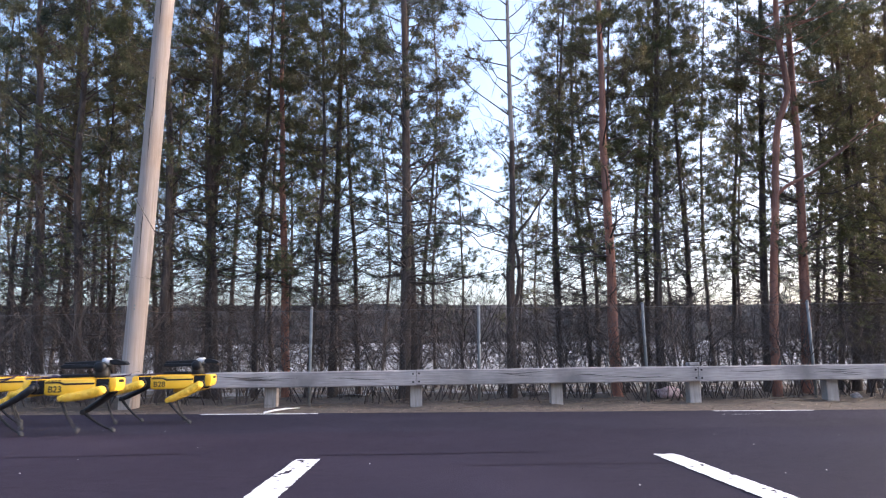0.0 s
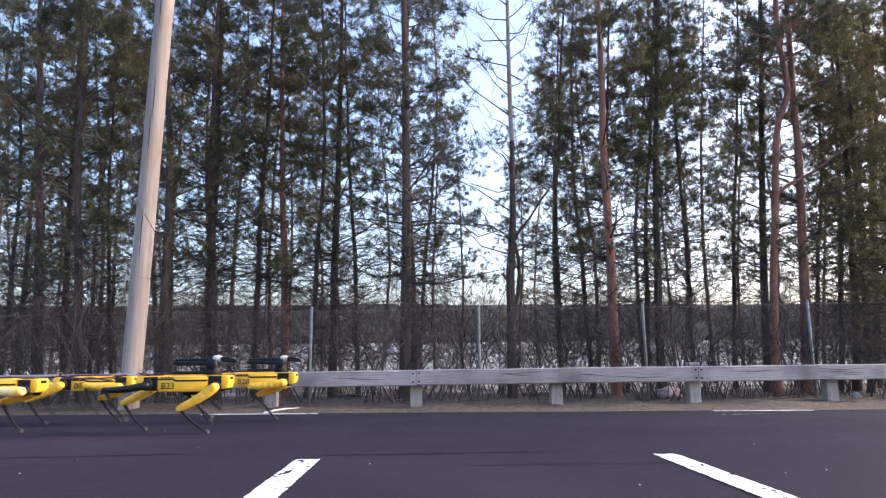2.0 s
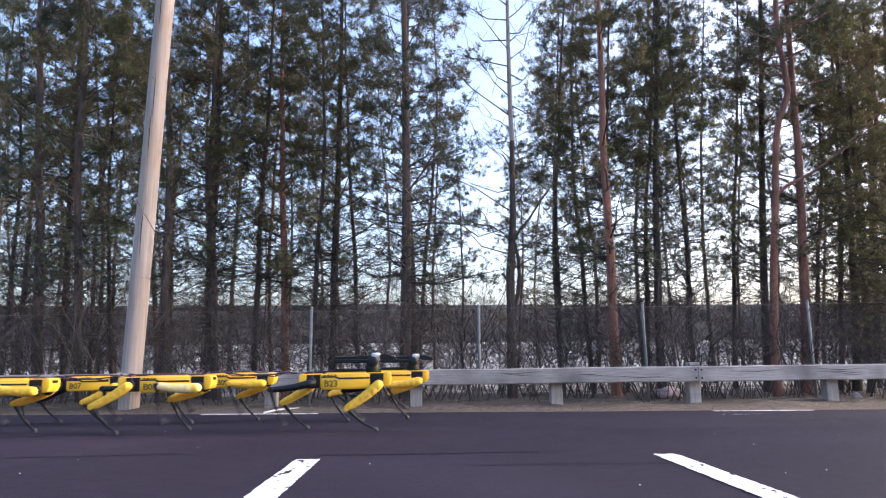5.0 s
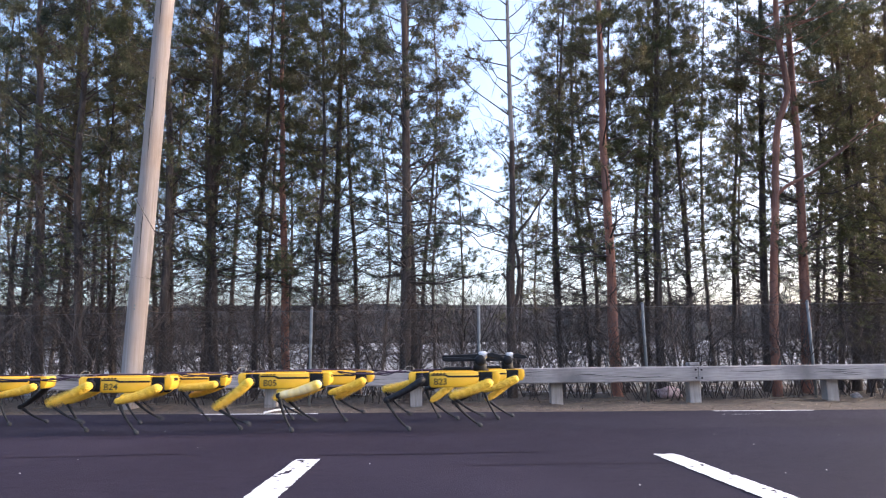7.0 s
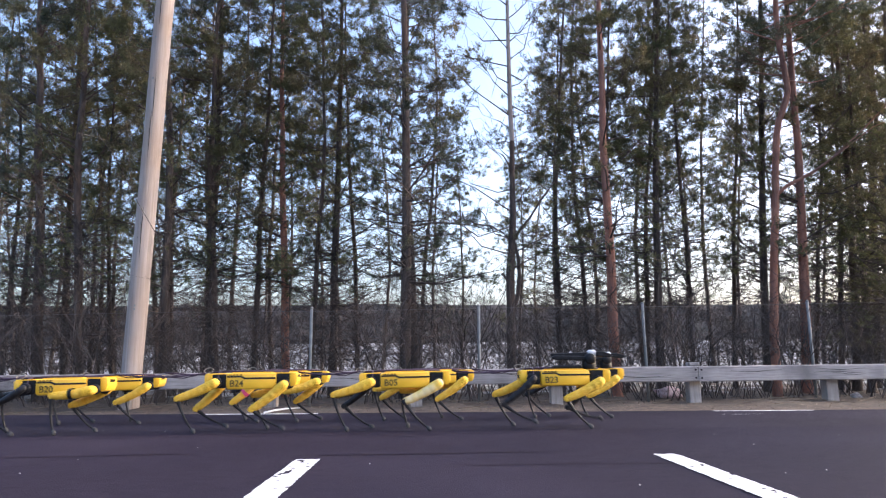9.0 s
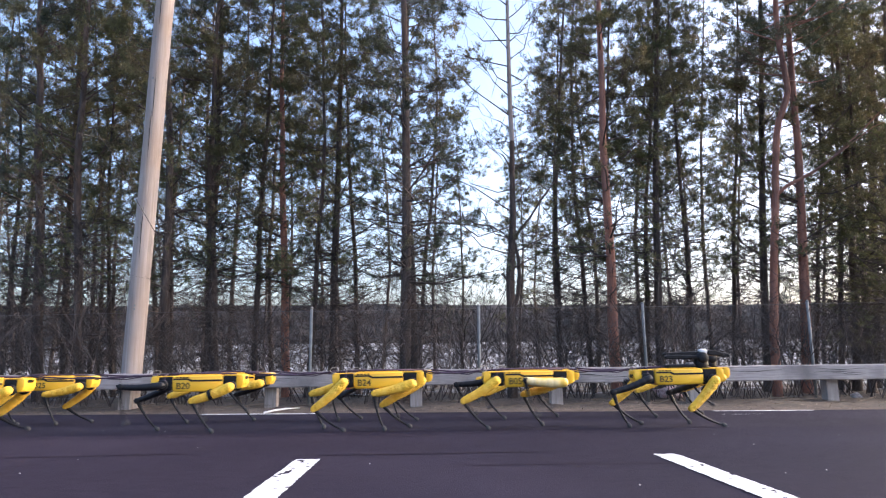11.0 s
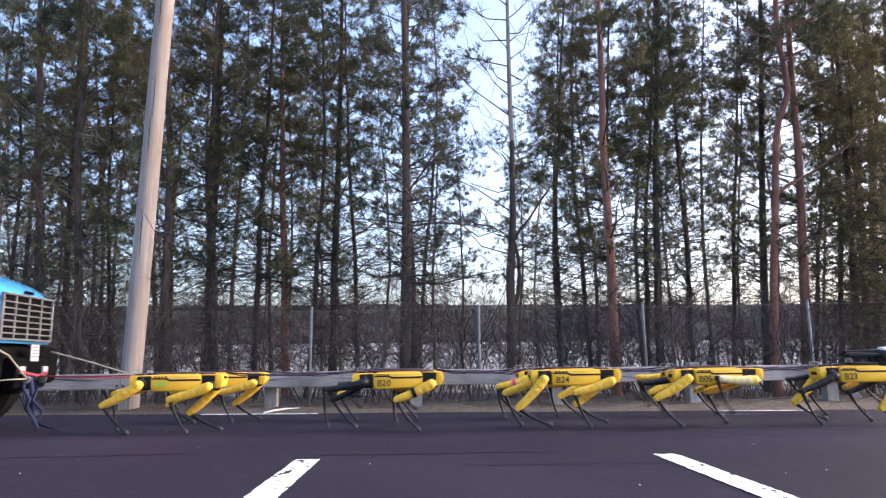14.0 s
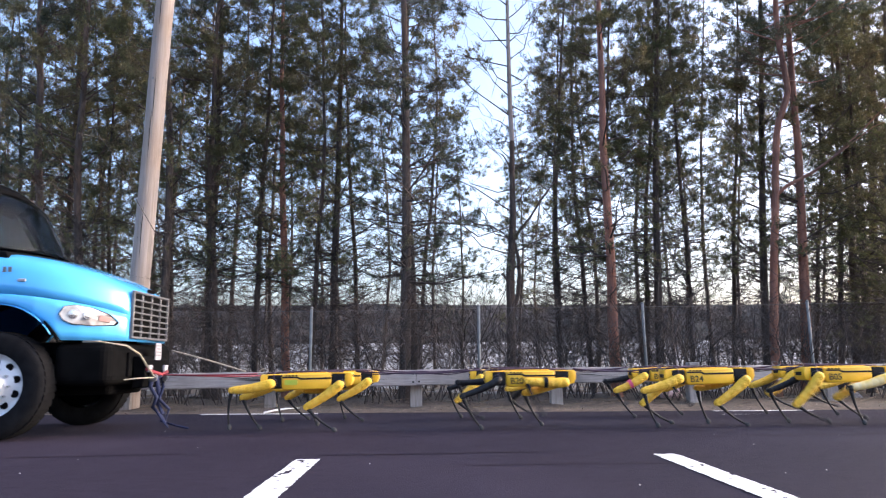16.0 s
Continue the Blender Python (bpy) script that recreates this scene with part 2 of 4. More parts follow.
# ---- ground ----
def sheet(name, xs, ys, height, material, label, category):
    v = [(x, y, height(x, y)) for y in ys for x in xs]
    k = len(xs)
    f = [(j * k + i, j * k + i + 1, (j + 1) * k + i + 1, (j + 1) * k + i) for j in range(len(ys) - 1) for i in range(k - 1)]
    return tagged(raw(name, v, f, material, smooth=True), label, category, kind="structure")


def verge(x):
    """Where the asphalt ends: its edge runs at a slight angle to the barrier."""
    return 10.52 - 0.085 * max(-9, min(9, x))


def ground_z(x, y):
    rise = min(max((y - verge(x) + 0.1) / 1.2, 0), 1)
    n = 0.05 * noise.noise((x * 1.1, y * 1.1, 0)) + 0.03 * noise.noise((x * 4, y * 4, 3)) + 0.012 * noise.noise((x * 11, y * 11, 5))
    if y > 22:
        n *= 0.3
    return -0.03 + rise * (0.05 + n)


def spaced(a, b, n):
    return [a + (b - a) * i / n for i in range(n + 1)]


sheet("ground", [-900, -300, -90, -40, -25] + spaced(-15, 15, 260) + [25, 40, 90, 300, 900],
      [-700, -200, -50, 0, 8] + spaced(9.6, 13, 50) + spaced(13.3, 22, 25) + [26, 40, 90, 200, 900], ground_z, M["soil"],
      "brown earth strewn with pine needles and dry grass", "ground")


def asphalt_edge(x):
    return verge(x) + 0.05 * noise.noise((x * 0.6, 1, 0)) + 0.03 * noise.noise((x * 3, 2, 0)) + 0.012 * noise.noise((x * 11, 4, 0))


def asphalt():
    xs = [-300, -80, -30] + spaced(-15, 15, 500) + [30, 80, 300]
    v = [(x, -300, 0) for x in xs] + [(x, 3, 0) for x in xs] + [(x, asphalt_edge(x), 0.0) for x in xs] + [(x, asphalt_edge(x) + 0.03, -0.05) for x in xs]
    k = len(xs)
    f = [(j * k + i, j * k + i + 1, (j + 1) * k + i + 1, (j + 1) * k + i) for j in range(3) for i in range(k - 1)]
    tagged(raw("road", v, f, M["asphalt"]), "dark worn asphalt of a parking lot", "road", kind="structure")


asphalt()


def dark_verge_strip():
    """A dark bluish strip of asphalt along the verge, with a ragged edge towards the lot."""
    xs = [-300, -80, -30] + spaced(-15, 15, 500) + [30, 80, 300]
    v = [(x, 7.62 + 0.09 * noise.noise((x * 0.5, 8, 0)) + 0.03 * noise.noise((x * 3, 9, 0)), 0.002) for x in xs] + [(x, asphalt_edge(x) - 0.012, 0.002) for x in xs]
    k = len(xs)
    tagged(raw("road_patch", v, [(i, i + 1, k + i + 1, k + i) for i in range(k - 1)], M["patch"]), "dark bluish asphalt strip along the verge", "road", kind="structure")


dark_verge_strip()


def painted_line(x0, x1, y0, y1, seed, chips, label="worn white painted parking line", slope=0.0):
    """A thin painted strip with ragged edges and chips worn through."""
    rng = random.Random(seed)
    nx, ny = max(2, int((x1 - x0) / 0.02)), max(2, int((y1 - y0) / 0.02))
    v, f = [], []
    for j in range(ny + 1):
        for i in range(nx + 1):
            e = 0.006 if i in (0, nx) or j in (0, ny) else 0.003
            v.append((x0 + (x1 - x0) * i / nx + rng.uniform(-e, e), slope * (x1 - x0) * i / nx + y0 + (y1 - y0) * j / ny + rng.uniform(-e, e), 0.006))
    for j in range(ny):
        for i in range(nx):
            x, y = x0 + (x1 - x0) * i / nx, y0 + (y1 - y0) * j / ny
            w = noise.noise((x * 14, y * 5, seed)) + 0.5 * noise.noise((x * 40, y * 22, seed))
            if w < chips:
                a = j * (nx + 1) + i
                f.append((a, a + 1, a + nx + 2, a + nx + 1))
    tagged(raw("painted_line", v, f, M["line"]), label, "road marking", "parking lines", kind="structure")


painted_line(-1.01, -0.82, 1.2, 5.48, 3, 0.42)
painted_line(1.77, 1.955, 1.2, 5.50, 8, 0.45)
painted_line(-3.79, -3.60, 1.2, 5.46, 5, 0.45)
painted_line(4.55, 4.74, 1.2, 5.52, 6, 0.45)
painted_line(-3.40, -1.62, 10.58, 10.72, 9, 0.55, "remnant of a white edge line on the asphalt", -0.085)
painted_line(4.15, 5.55, 9.98, 10.09, 11, 0.35, "faint remnant of a white edge line", -0.085)
painted_line(4.0, 4.55, 9.35, 9.37, 12, 0.2, "faint scuffed white mark on the asphalt")


def tar_seam(x0, x1, y, seed, width):
    rng = random.Random(seed)
    v, f = [], []
    n = int((x1 - x0) / 0.06)
    for i in range(n + 1):
        x = x0 + (x1 - x0) * i / n
        yy = y + 0.07 * noise.noise((x * 0.8, seed, 0)) + 0.02 * noise.noise((x * 4, seed, 2))
        w = width * (0.6 + 0.6 * abs(noise.noise((x * 2, seed, 5)))) * min(1, 6 * i / n, 6 * (n - i) / n) + 0.002
        v += [(x, yy - w, 0.004), (x, yy + w, 0.004)]
        if i:
            f.append((2 * i - 2, 2 * i, 2 * i + 1, 2 * i - 1))
    tagged(raw("tar_seam", v, f, M["tar"]), "dark tar-filled crack in the asphalt", "road seam", "asphalt seams", kind="structure")


tar_seam(-1.1, 1.15, 5.72, 1, 0.022)
tar_seam(2.3, 5.2, 6.75, 2, 0.018)
tar_seam(-3.6, -1.9, 5.9, 3, 0.02)
tar_seam(0.1, 2.2, 5.05, 4, 0.012)
tar_seam(-4.2, 3.9, 7.3, 5, 0.008)


def pebbles():
    rng = random.Random(14)
    s = Soup()
    for i in range(20):
        x, y = rng.uniform(-4, 6), rng.uniform(3.6, 9.8)
        r0 = rng.uniform(0.003, 0.007)
        s.tube([(x, y, 0), (x, y, r0 * 0.6), (x, y, r0 * 1.1)], [r0, r0 * 0.9, r0 * 0.3], 5, True)
    tagged(s.ob("pebbles", M["litter"], smooth=False), "scattered pale grit on the asphalt", "grit", kind="stuff")


pebbles()


def ground_litter():
    """Straw, needles and fallen twigs on the verge."""
    rng = random.Random(4)
    s = Soup()
    for i in range(5200):
        x, y = rng.uniform(-9, 10), 0.0 + 2.8 * rng.random() ** 1.5
        y += verge(x) - 0.02
        z = ground_z(x, y) + rng.uniform(0.002, 0.018)
        a, ln, w = rng.uniform(0, 6.28), rng.uniform(0.05, 0.2), rng.uniform(0.003, 0.007)
        d, q = (math.cos(a) * ln, math.sin(a) * ln), (-math.sin(a) * w, math.cos(a) * w)
        up = rng.uniform(-0.01, 0.04)
        b = len(s.v)
        s.v += [(x - q[0], y - q[1], z), (x + q[0], y + q[1], z), (x + d[0], y + d[1], z + up)]
        s.f.append((b, b + 1, b + 2))
    for i in range(60):
        x, y = rng.uniform(-8, 9), rng.uniform(11.0, 13)
        z = ground_z(x, y) + 0.015
        a, ln = rng.uniform(-0.5, 0.5), rng.uniform(0.2, 0.7)
        s.tube([(x, y, z), (x + ln / 2 * math.cos(a), y + ln / 2 * math.sin(a), z + 0.03), (x + ln * math.cos(a), y + ln * math.sin(a), z + rng.uniform(0, 0.08))], [0.007, 0.006, 0.003], 4)
    tagged(s.ob("litter", M["straw"], smooth=False), "dry straw, pine needles and fallen twigs on bare earth", "litter", kind="stuff")


ground_litter()
strip = Soup()
strip.tube([(-2.45, 10.62, 0.02), (-2.33, 10.85, 0.04), (-2.2, 11.05, 0.05), (-2.02, 11.2, 0.05)], [0.014, 0.016, 0.014, 0.008], 5, True)
def lump(name, x, y, z, size, material, label, category, seed):
    bm = bmesh.new()
    bmesh.ops.create_icosphere(bm, subdivisions=3, radius=1)
    for v in bm.verts:
        k = 1 + 0.45 * noise.noise(v.co * 1.6 + Vector((seed, 0, 0))) + 0.2 * noise.noise(v.co * 4 + Vector((0, seed, 0)))
        v.co = Vector((v.co.x * size[0], v.co.y * size[1], v.co.z * size[2])) * k
    ob = part(name, bm, material, None, "", True)
    ob.matrix_basis = pose(x, y, z)
    tagged(ob, label, category)


lump("plastic_bag", 4.55, 13.0, ground_z(4.55, 13.0) + 0.09, (0.26, 0.12, 0.11), M["bag"], "crumpled pale pink plastic bag on the ground", "litter", 3)
lump("stone", 7.95, 12.7, ground_z(7.95, 12.7) + 0.035, (0.085, 0.07, 0.06), M["litter"], "pale rounded stone on the verge", "stone", 7)
tagged(strip.ob("plastic_strip", M["line"]), "torn white plastic strip lying on the verge", "litter")
sheet("far_lot", [-160, -60] + spaced(-22, 22, 110) + [60, 160], spaced(15.5, 24, 30) + [35, 60, 84, 91.5], lambda x, y: (0.015 + 0.10 * noise.noise((x * 0.9, y * 0.9, 20)) if y < 23.9 else 0.06) + max(0, y - 23) * 0.012 + (2.6 if y > 90 else 0), M["lot"], "pale gravel ground beyond the trees", "ground")


def far_hill():
    xs, rows = spaced(-190, 190, 380), [(92, 0.4), (96, 3.5), (99, 7.0), (101, 9.35), (110, 9.6), (170, 9.8)]
    v = []
    for y, z in rows:
        for x in xs:
            v.append((x, y + 0.6 * noise.noise((x * 0.3, z, 1)), z - x * 0.006 + (0.22 * noise.noise((x * 0.7, y, 7)) + 0.3 * noise.noise((x * 0.06, y, 9)) if z > 1 else 0)))
    k = len(xs)
    f = [(j * k + i, j * k + i + 1, (j + 1) * k + i + 1, (j + 1) * k + i) for j in range(len(rows) - 1) for i in range(k - 1)]
    tagged(raw("backdrop", v, f, M["hill"]), "long low dark wooded bank far behind the trees", "hill", kind="structure")


far_hill()


# ---- timber barrier, pole, fence ----
def barrier():
    g = empty("timber_barrier", "weathered grey timber guard rail on short square posts", "barrier", m=pose(0, 11.8, 0))
    rng = random.Random(2)
    joints = [-12.4, -9.95, -7.5, -5.05, -2.62, -0.17, 2.22, 4.6, 6.98, 9.4, 11.8, 14.2]
    for i, x in enumerate(joints):
        gz = ground_z(x, 11.75)
        tilt = rng.uniform(-0.02, 0.02)
        bm = box(x - 0.10, x + 0.10, -0.01, 0.19, gz - 0.25, 0.42 + rng.uniform(-0.01, 0.02), 0.012)
        for v in bm.verts:
            v.co.x += (v.co.z - 0.4) * tilt + (0.03 * (0.4 - v.co.z) if i == 8 else 0)
        part("post", bm, M["postwood"], g)
    spans = [(-12.4, -7.5), (-7.5, -5.05), (-5.05, -0.17), (-0.17, 4.6), (4.6, 9.4), (9.4, 14.2)]
    for i, (a, b) in enumerate(spans):
        z0, z1 = (0.365, 0.62) if i % 2 == 0 else (0.37, 0.625)
        n = 40
        bm = bmesh.new()
        rings = []
        for k in range(n + 1):
            x = a + 0.006 + (b - a - 0.012) * k / n
            w = 0.008 * noise.noise((x * 1.3, i, 0))
            zz = x * 0.0025
            prof = [(-0.20, z0 + 0.015), (-0.185, z0), (-0.03, z0), (-0.015, z0 + 0.015), (-0.015, z1 - 0.015), (-0.03, z1), (-0.185, z1), (-0.20, z1 - 0.015)]
            rings.append([bm.verts.new((x, y + w * 0.6 + 0.004 * noise.noise((x * 6, z * 9, i)), z + zz + w + 0.004 * noise.noise((x * 5, y * 30, z * 8)))) for y, z in prof])
        for p, q in zip(rings, rings[1:]):
            for j in range(8):
                bm.faces.new((p[j], q[j], q[(j + 1) % 8], p[(j + 1) % 8]))
        bm.faces.new(rings[0])
        bm.faces.new(rings[-1])
        bmesh.ops.recalc_face_normals(bm, faces=bm.faces)
        beam = part("beam", bm, M["greywood"], g)
        # drying cracks in the face
        for c in range(4):
            x = rng.uniform(a + 0.3, b - 1.2)
            z = rng.uniform(z0 + 0.06, z1 - 0.06)
            ln = rng.uniform(0.5, 1.1)
            cs = Soup()
            cs.tube([(x + ln * t, -0.202, z + 0.018 * math.sin(t * 5 + c) + x * 0.0025) for t in (0, 0.25, 0.5, 0.75, 1)], [0.001, 0.004, 0.006, 0.004, 0.001], 4)
            cs.ob("crack", M["dark"], beam)
        # bolts and a splice at each joint
        for x in (a + 0.05, b - 0.05):
            for z in (z0 + 0.06, z1 - 0.06):
                part("bolt", lathe([(0.016, -0.214), (0.016, -0.198)], 8, "Y", at=(x, 0, z + x * 0.0025)), M["dark"], beam)
    bm = box(4.45, 4.62, -0.2, -0.02, 0.642, 0.70, 0.01)
    part("cap_block", bm, M["greywood"], g, "short grey timber block on the rail")


barrier()


def utility_pole():
    g = empty("utility_pole", "tall bare weathered wooden utility pole behind the barrier", "pole", m=pose(-5.055, 12.0, 0))
    s = Soup()
    hs = [-0.3, 0, 0.5, 1.2, 2, 3, 4, 5, 6, 7, 8, 9.5, 11]
    s.tube([(0.0265 * h + 0.02 * noise.noise((h * 0.4, 0, 2)), 0, h) for h in hs], [0.170 - 0.0012 * h + 0.003 * noise.noise((h, 5, 1)) for h in hs], 24, True)
    s.ob("shaft", M["pole"], g)
    rng = random.Random(6)
    for z in (1.7, 1.76, 3.2, 5.9, 6.7):
        part("nail", box(-0.012, 0.012, -0.008, 0.008, -0.018, 0.018), M["galv"], g).matrix_basis = pose(rng.uniform(-0.05, 0.03) + 0.0265 * z, -0.168 + 0.0012 * z, z)
    for z in (2.6, 4.4, 5.1, 6.9):
        c = Soup()
        x = rng.uniform(-0.035, 0.035) + 0.0265 * z
        r = 0.170 - 0.0012 * z
        c.tube([(x + 0.024 * t + 0.004 * math.sin(t * 9), -math.sqrt(r * r - (x - 0.0265 * z) ** 2) - 0.0005, z + t * 0.9) for t in (0, 0.3, 0.6, 1)], [0.001, 0.005, 0.006, 0.001], 4)
        c.ob("crack", M["dark"], g)


utility_pole()


def fence():
    g = empty("chain_link_fence", "rusty grey chain-link fence with galvanised posts before brush", "fence", m=pose(0, 12.45, 0))
    rng = random.Random(5)
    for x in (-14.3, -11.25, -8.2, -5.13, -2.08, 0.95, 4.0, 7.06, 10.1, 13.2):
        s = Soup()
        top = 1.74 + 0.005 * x
        lean = rng.uniform(-0.02, 0.02)
        s.tube([(x, 0, -0.2), (x + lean, 0, top)], [0.027, 0.027], 12, True)
        s.tube([(x + lean, 0, top), (x + lean, 0, top + 0.02), (x + lean, 0, top + 0.04)], [0.033, 0.03, 0.008], 12, True)
        s.ob("post", M["galv"], g)
    s = Soup()
    for x in range(-16, 15):
        s.tube([(x, 0, 1.70 + 0.005 * x + 0.01 * math.sin(x)), (x + 1, 0, 1.70 + 0.005 * (x + 1) + 0.01 * math.sin(x + 1))], [0.006, 0.006], 4)
    s.ob("tension_wire", M["wire"], g)
    s = Soup()
    step, h = 0.075, 1.66
    for i in range(int(32 / step)):
        x = -16 + i * step
        for sg in (1, -1):
            y = 0.003 * sg
            s.tube([(x, y, 0.03), (x + sg * h * 0.5, y, 0.03 + h * 0.5 + 0.005 * x), (x + sg * h, y, 0.03 + h + 0.005 * x)], [0.0017, 0.0017, 0.0017], 3)
    tagged(s.ob("wire_mesh", M["wire"], g), kind="stuff")


fence()


# ---- trees ----
def needles(centres, axes, count, rng, length=(0.07, 0.15), width=0.0135):
    """Round tufts of long needles: thin blades that fan out of each twig end."""
    c = np.repeat(np.array(centres), count, axis=0)
    a = np.repeat(np.array(axes), count, axis=0)
    n = len(c)
    d = a * 0.5 + rng.normal(size=(n, 3)) * 0.72
    d /= np.linalg.norm(d, axis=1)[:, None]
    ln = rng.uniform(*length, size=(n, 1))
    p = c - a * rng.uniform(0, 0.09, size=(n, 1)) + rng.normal(size=(n, 3)) * 0.025
    w = np.cross(d, rng.normal(size=(n, 3)))
    w /= np.linalg.norm(w, axis=1)[:, None] + 1e-6
    w *= width * rng.uniform(0.6, 1.3, size=(n, 1)) / 2
    v = np.stack([p + w, p + d * ln, p - w], axis=1).reshape(-1, 3)
    f = np.arange(n * 3).reshape(-1, 3)
    return v.tolist(), f.tolist()


def pine(seed, height, crown, spread, material, bark, radius, limbs=54, bend=0.15, low_twigs=52, far=False):
    """A tall slender pine: bare trunk with dead twigs below, irregular limbs with tufts above."""
    rng, nr = random.Random(seed), np.random.default_rng(seed)
    g = empty("pine_tree", "", "tree", "pines behind the fence")
    ph = rng.uniform(0, 6)

    def axis(z):
        return Vector((bend * math.sin(z * 0.35 + ph) + 0.03 * math.sin(z * 1.7 + ph), bend * math.cos(z * 0.3 + ph) * 0.7, z))
    o = axis(0)
    o.z = 0
    hs = [-0.3, 0.05, 0.4] + [height * t for t in (0.1, 0.18, 0.27, 0.36, 0.46, 0.56, 0.66, 0.77, 0.88, 1.0)]
    s = Soup()
    s.tube([axis(z) - o for z in hs], [radius * (1.25 if z < 0 else 1.08 if z < 0.2 else max(0.09, 1 - 0.93 * z / height)) for z in hs], 10)
    s.ob("trunk", bark, g)
    tw, cs, ax = Soup(), [], []
    limbs = int(limbs * 1.45)
    for i in range(limbs):
        t = (i + rng.random()) / limbs
        z = crown + (height - crown) * t ** 1.05
        az = rng.uniform(0, 2 * math.pi)
        ln = spread * (1.0 - 0.72 * t) * rng.uniform(0.5, 1.15) * (0.8 if t < 0.1 else 1)
        thin = 0.3 if t < 0.2 else 0.65 if t < 0.36 else 1.0
        el = rng.uniform(-0.2, 0.6) + 0.3 * t
        d = Vector((math.cos(az) * math.cos(el), math.sin(az) * math.cos(el), math.sin(el)))
        b0 = axis(z) - o
        pts = [b0]
        for k in (0.3, 0.65, 1.0):
            pts.append(b0 + d * ln * k + Vector((rng.uniform(-.22, .22), rng.uniform(-.22, .22), rng.uniform(-.16, .2) + 0.2 * k * k)) * ln * 0.5)
        r0 = radius * (1 - 0.9 * z / height) * 0.22 + 0.005
        tw.tube(pts, [r0, r0 * 0.7, r0 * 0.45, 0.004], 5)
        nsub = max(2, int((4.6 if far else 4.2) * ln))
        for q in range(nsub):
            u = rng.uniform(0.3, 1.0)
            j = min(2, int(u * 3))
            base = pts[j].lerp(pts[j + 1], u * 3 - j) if u < 1 else pts[3]
            side = Vector((rng.gauss(0, 1), rng.gauss(0, 1), rng.gauss(0.25, 0.5))).normalized()
            sd = (d * 0.7 + side).normalized()
            sl = rng.uniform(0.2, 0.6) * (0.5 + 0.5 * ln / spread)
            end = base + sd * sl
            tw.tube([base, end], [0.007, 0.003], 3)
            many = rng.randint(1, 5) if far else rng.randint(2, 6) * (0.5 if z > 10.5 else 1)
            loose = rng.uniform(0.08, 0.15)
            for e in range(int(many * thin + 0.5)):
                off = Vector((rng.gauss(0, loose), rng.gauss(0, loose), rng.gauss(0.02, loose * 0.6)))
                cs.append(base.lerp(end, rng.uniform(0.6, 1.05)) + off)
                ax.append((sd * 0.6 + off * 6 + Vector((0, 0, 0.35))).normalized())
    for i in range(low_twigs):
        z = rng.uniform(0.7, crown + 1.5)
        az = rng.uniform(0, 6.28)
        ln = rng.uniform(0.4, 1.5)
        d = Vector((math.cos(az), math.sin(az), rng.uniform(-0.35, 0.35)))
        b0 = axis(z) - o
        pts = [b0, b0 + d * ln * 0.5 + Vector((0, 0, rng.uniform(-0.1, 0.1))), b0 + d * ln + Vector((0, 0, rng.uniform(-0.2, 0.25)))]
        tw.tube(pts, [0.013, 0.009, 0.003], 4)
        for q in range(5):
            p = pts[0].lerp(pts[1], rng.uniform(0.4, 1)) if q < 2 else pts[1].lerp(pts[2], rng.random())
            tw.tube([p, p + Vector((rng.gauss(0, .25), rng.gauss(0, .25), rng.gauss(0.05, .2)))], [0.006, 0.002], 3)
    tagged(tw.ob("branchwork", M["bark"], g), kind="stuff")
    v, f = needles(cs, ax, 13, nr, (0.10, 0.2), 0.026) if far else needles(cs, ax, 30, nr)
    tagged(raw("crown", v, f, material, g), kind="stuff")
    return g


PINE_LABELS = ["slender pine with dark bark and dense green needles", "pine with reddish upper bark and drooping dull green tufts",
               "tall dark pine with bare dead twigs on the lower trunk", "thin pine with sparse bluish green needles"]
kinds = [pine(11, 15.0, 2.4, 2.2, M["needle"], M["bark"], 0.105, 62), pine(12, 14.0, 2.4, 2.0, M["needle"], M["bark"], 0.10, 56),
         pine(13, 15.5, 2.3, 2.4, M["needle_b"], M["bark"], 0.125, 66, 0.1, 60), pine(14, 13.0, 2.0, 1.8, M["needle_b"], M["bark"], 0.07, 50, 0.2),
         pine(15, 14.5, 2.6, 2.3, M["needle"], M["redbark"], 0.115, 54, 0.12, 50), pine(16, 12.5, 1.8, 1.9, M["needle"], M["bark"], 0.065, 52, 0.22),
         pine(17, 17.0, 5.0, 2.4, M["needle_b"], M["bark"], 0.075, 50, 0.3, 30, True), pine(18, 16.0, 4.2, 2.2, M["needle"], M["bark"], 0.07, 48, 0.3, 30, True),
         pine(19, 11.0, 0.9, 1.7, M["needle"], M["bark"], 0.10, 60, 0.1, 20)]
for i, k in enumerate(kinds):
    tagged(k, PINE_LABELS[[0, 1, 2, 3, 1, 3, 2, 0, 0][i]])


def plant(kind, x, y, turn, size):
    g = copy_thing(kinds[kind], pose(x, y, ground_z(x, y) - 0.02, 0, 5.5 * x / y, 0) @ pose(0, 0, 0, 0, 0, turn))
    g.scale = (size, size, size)
    return g


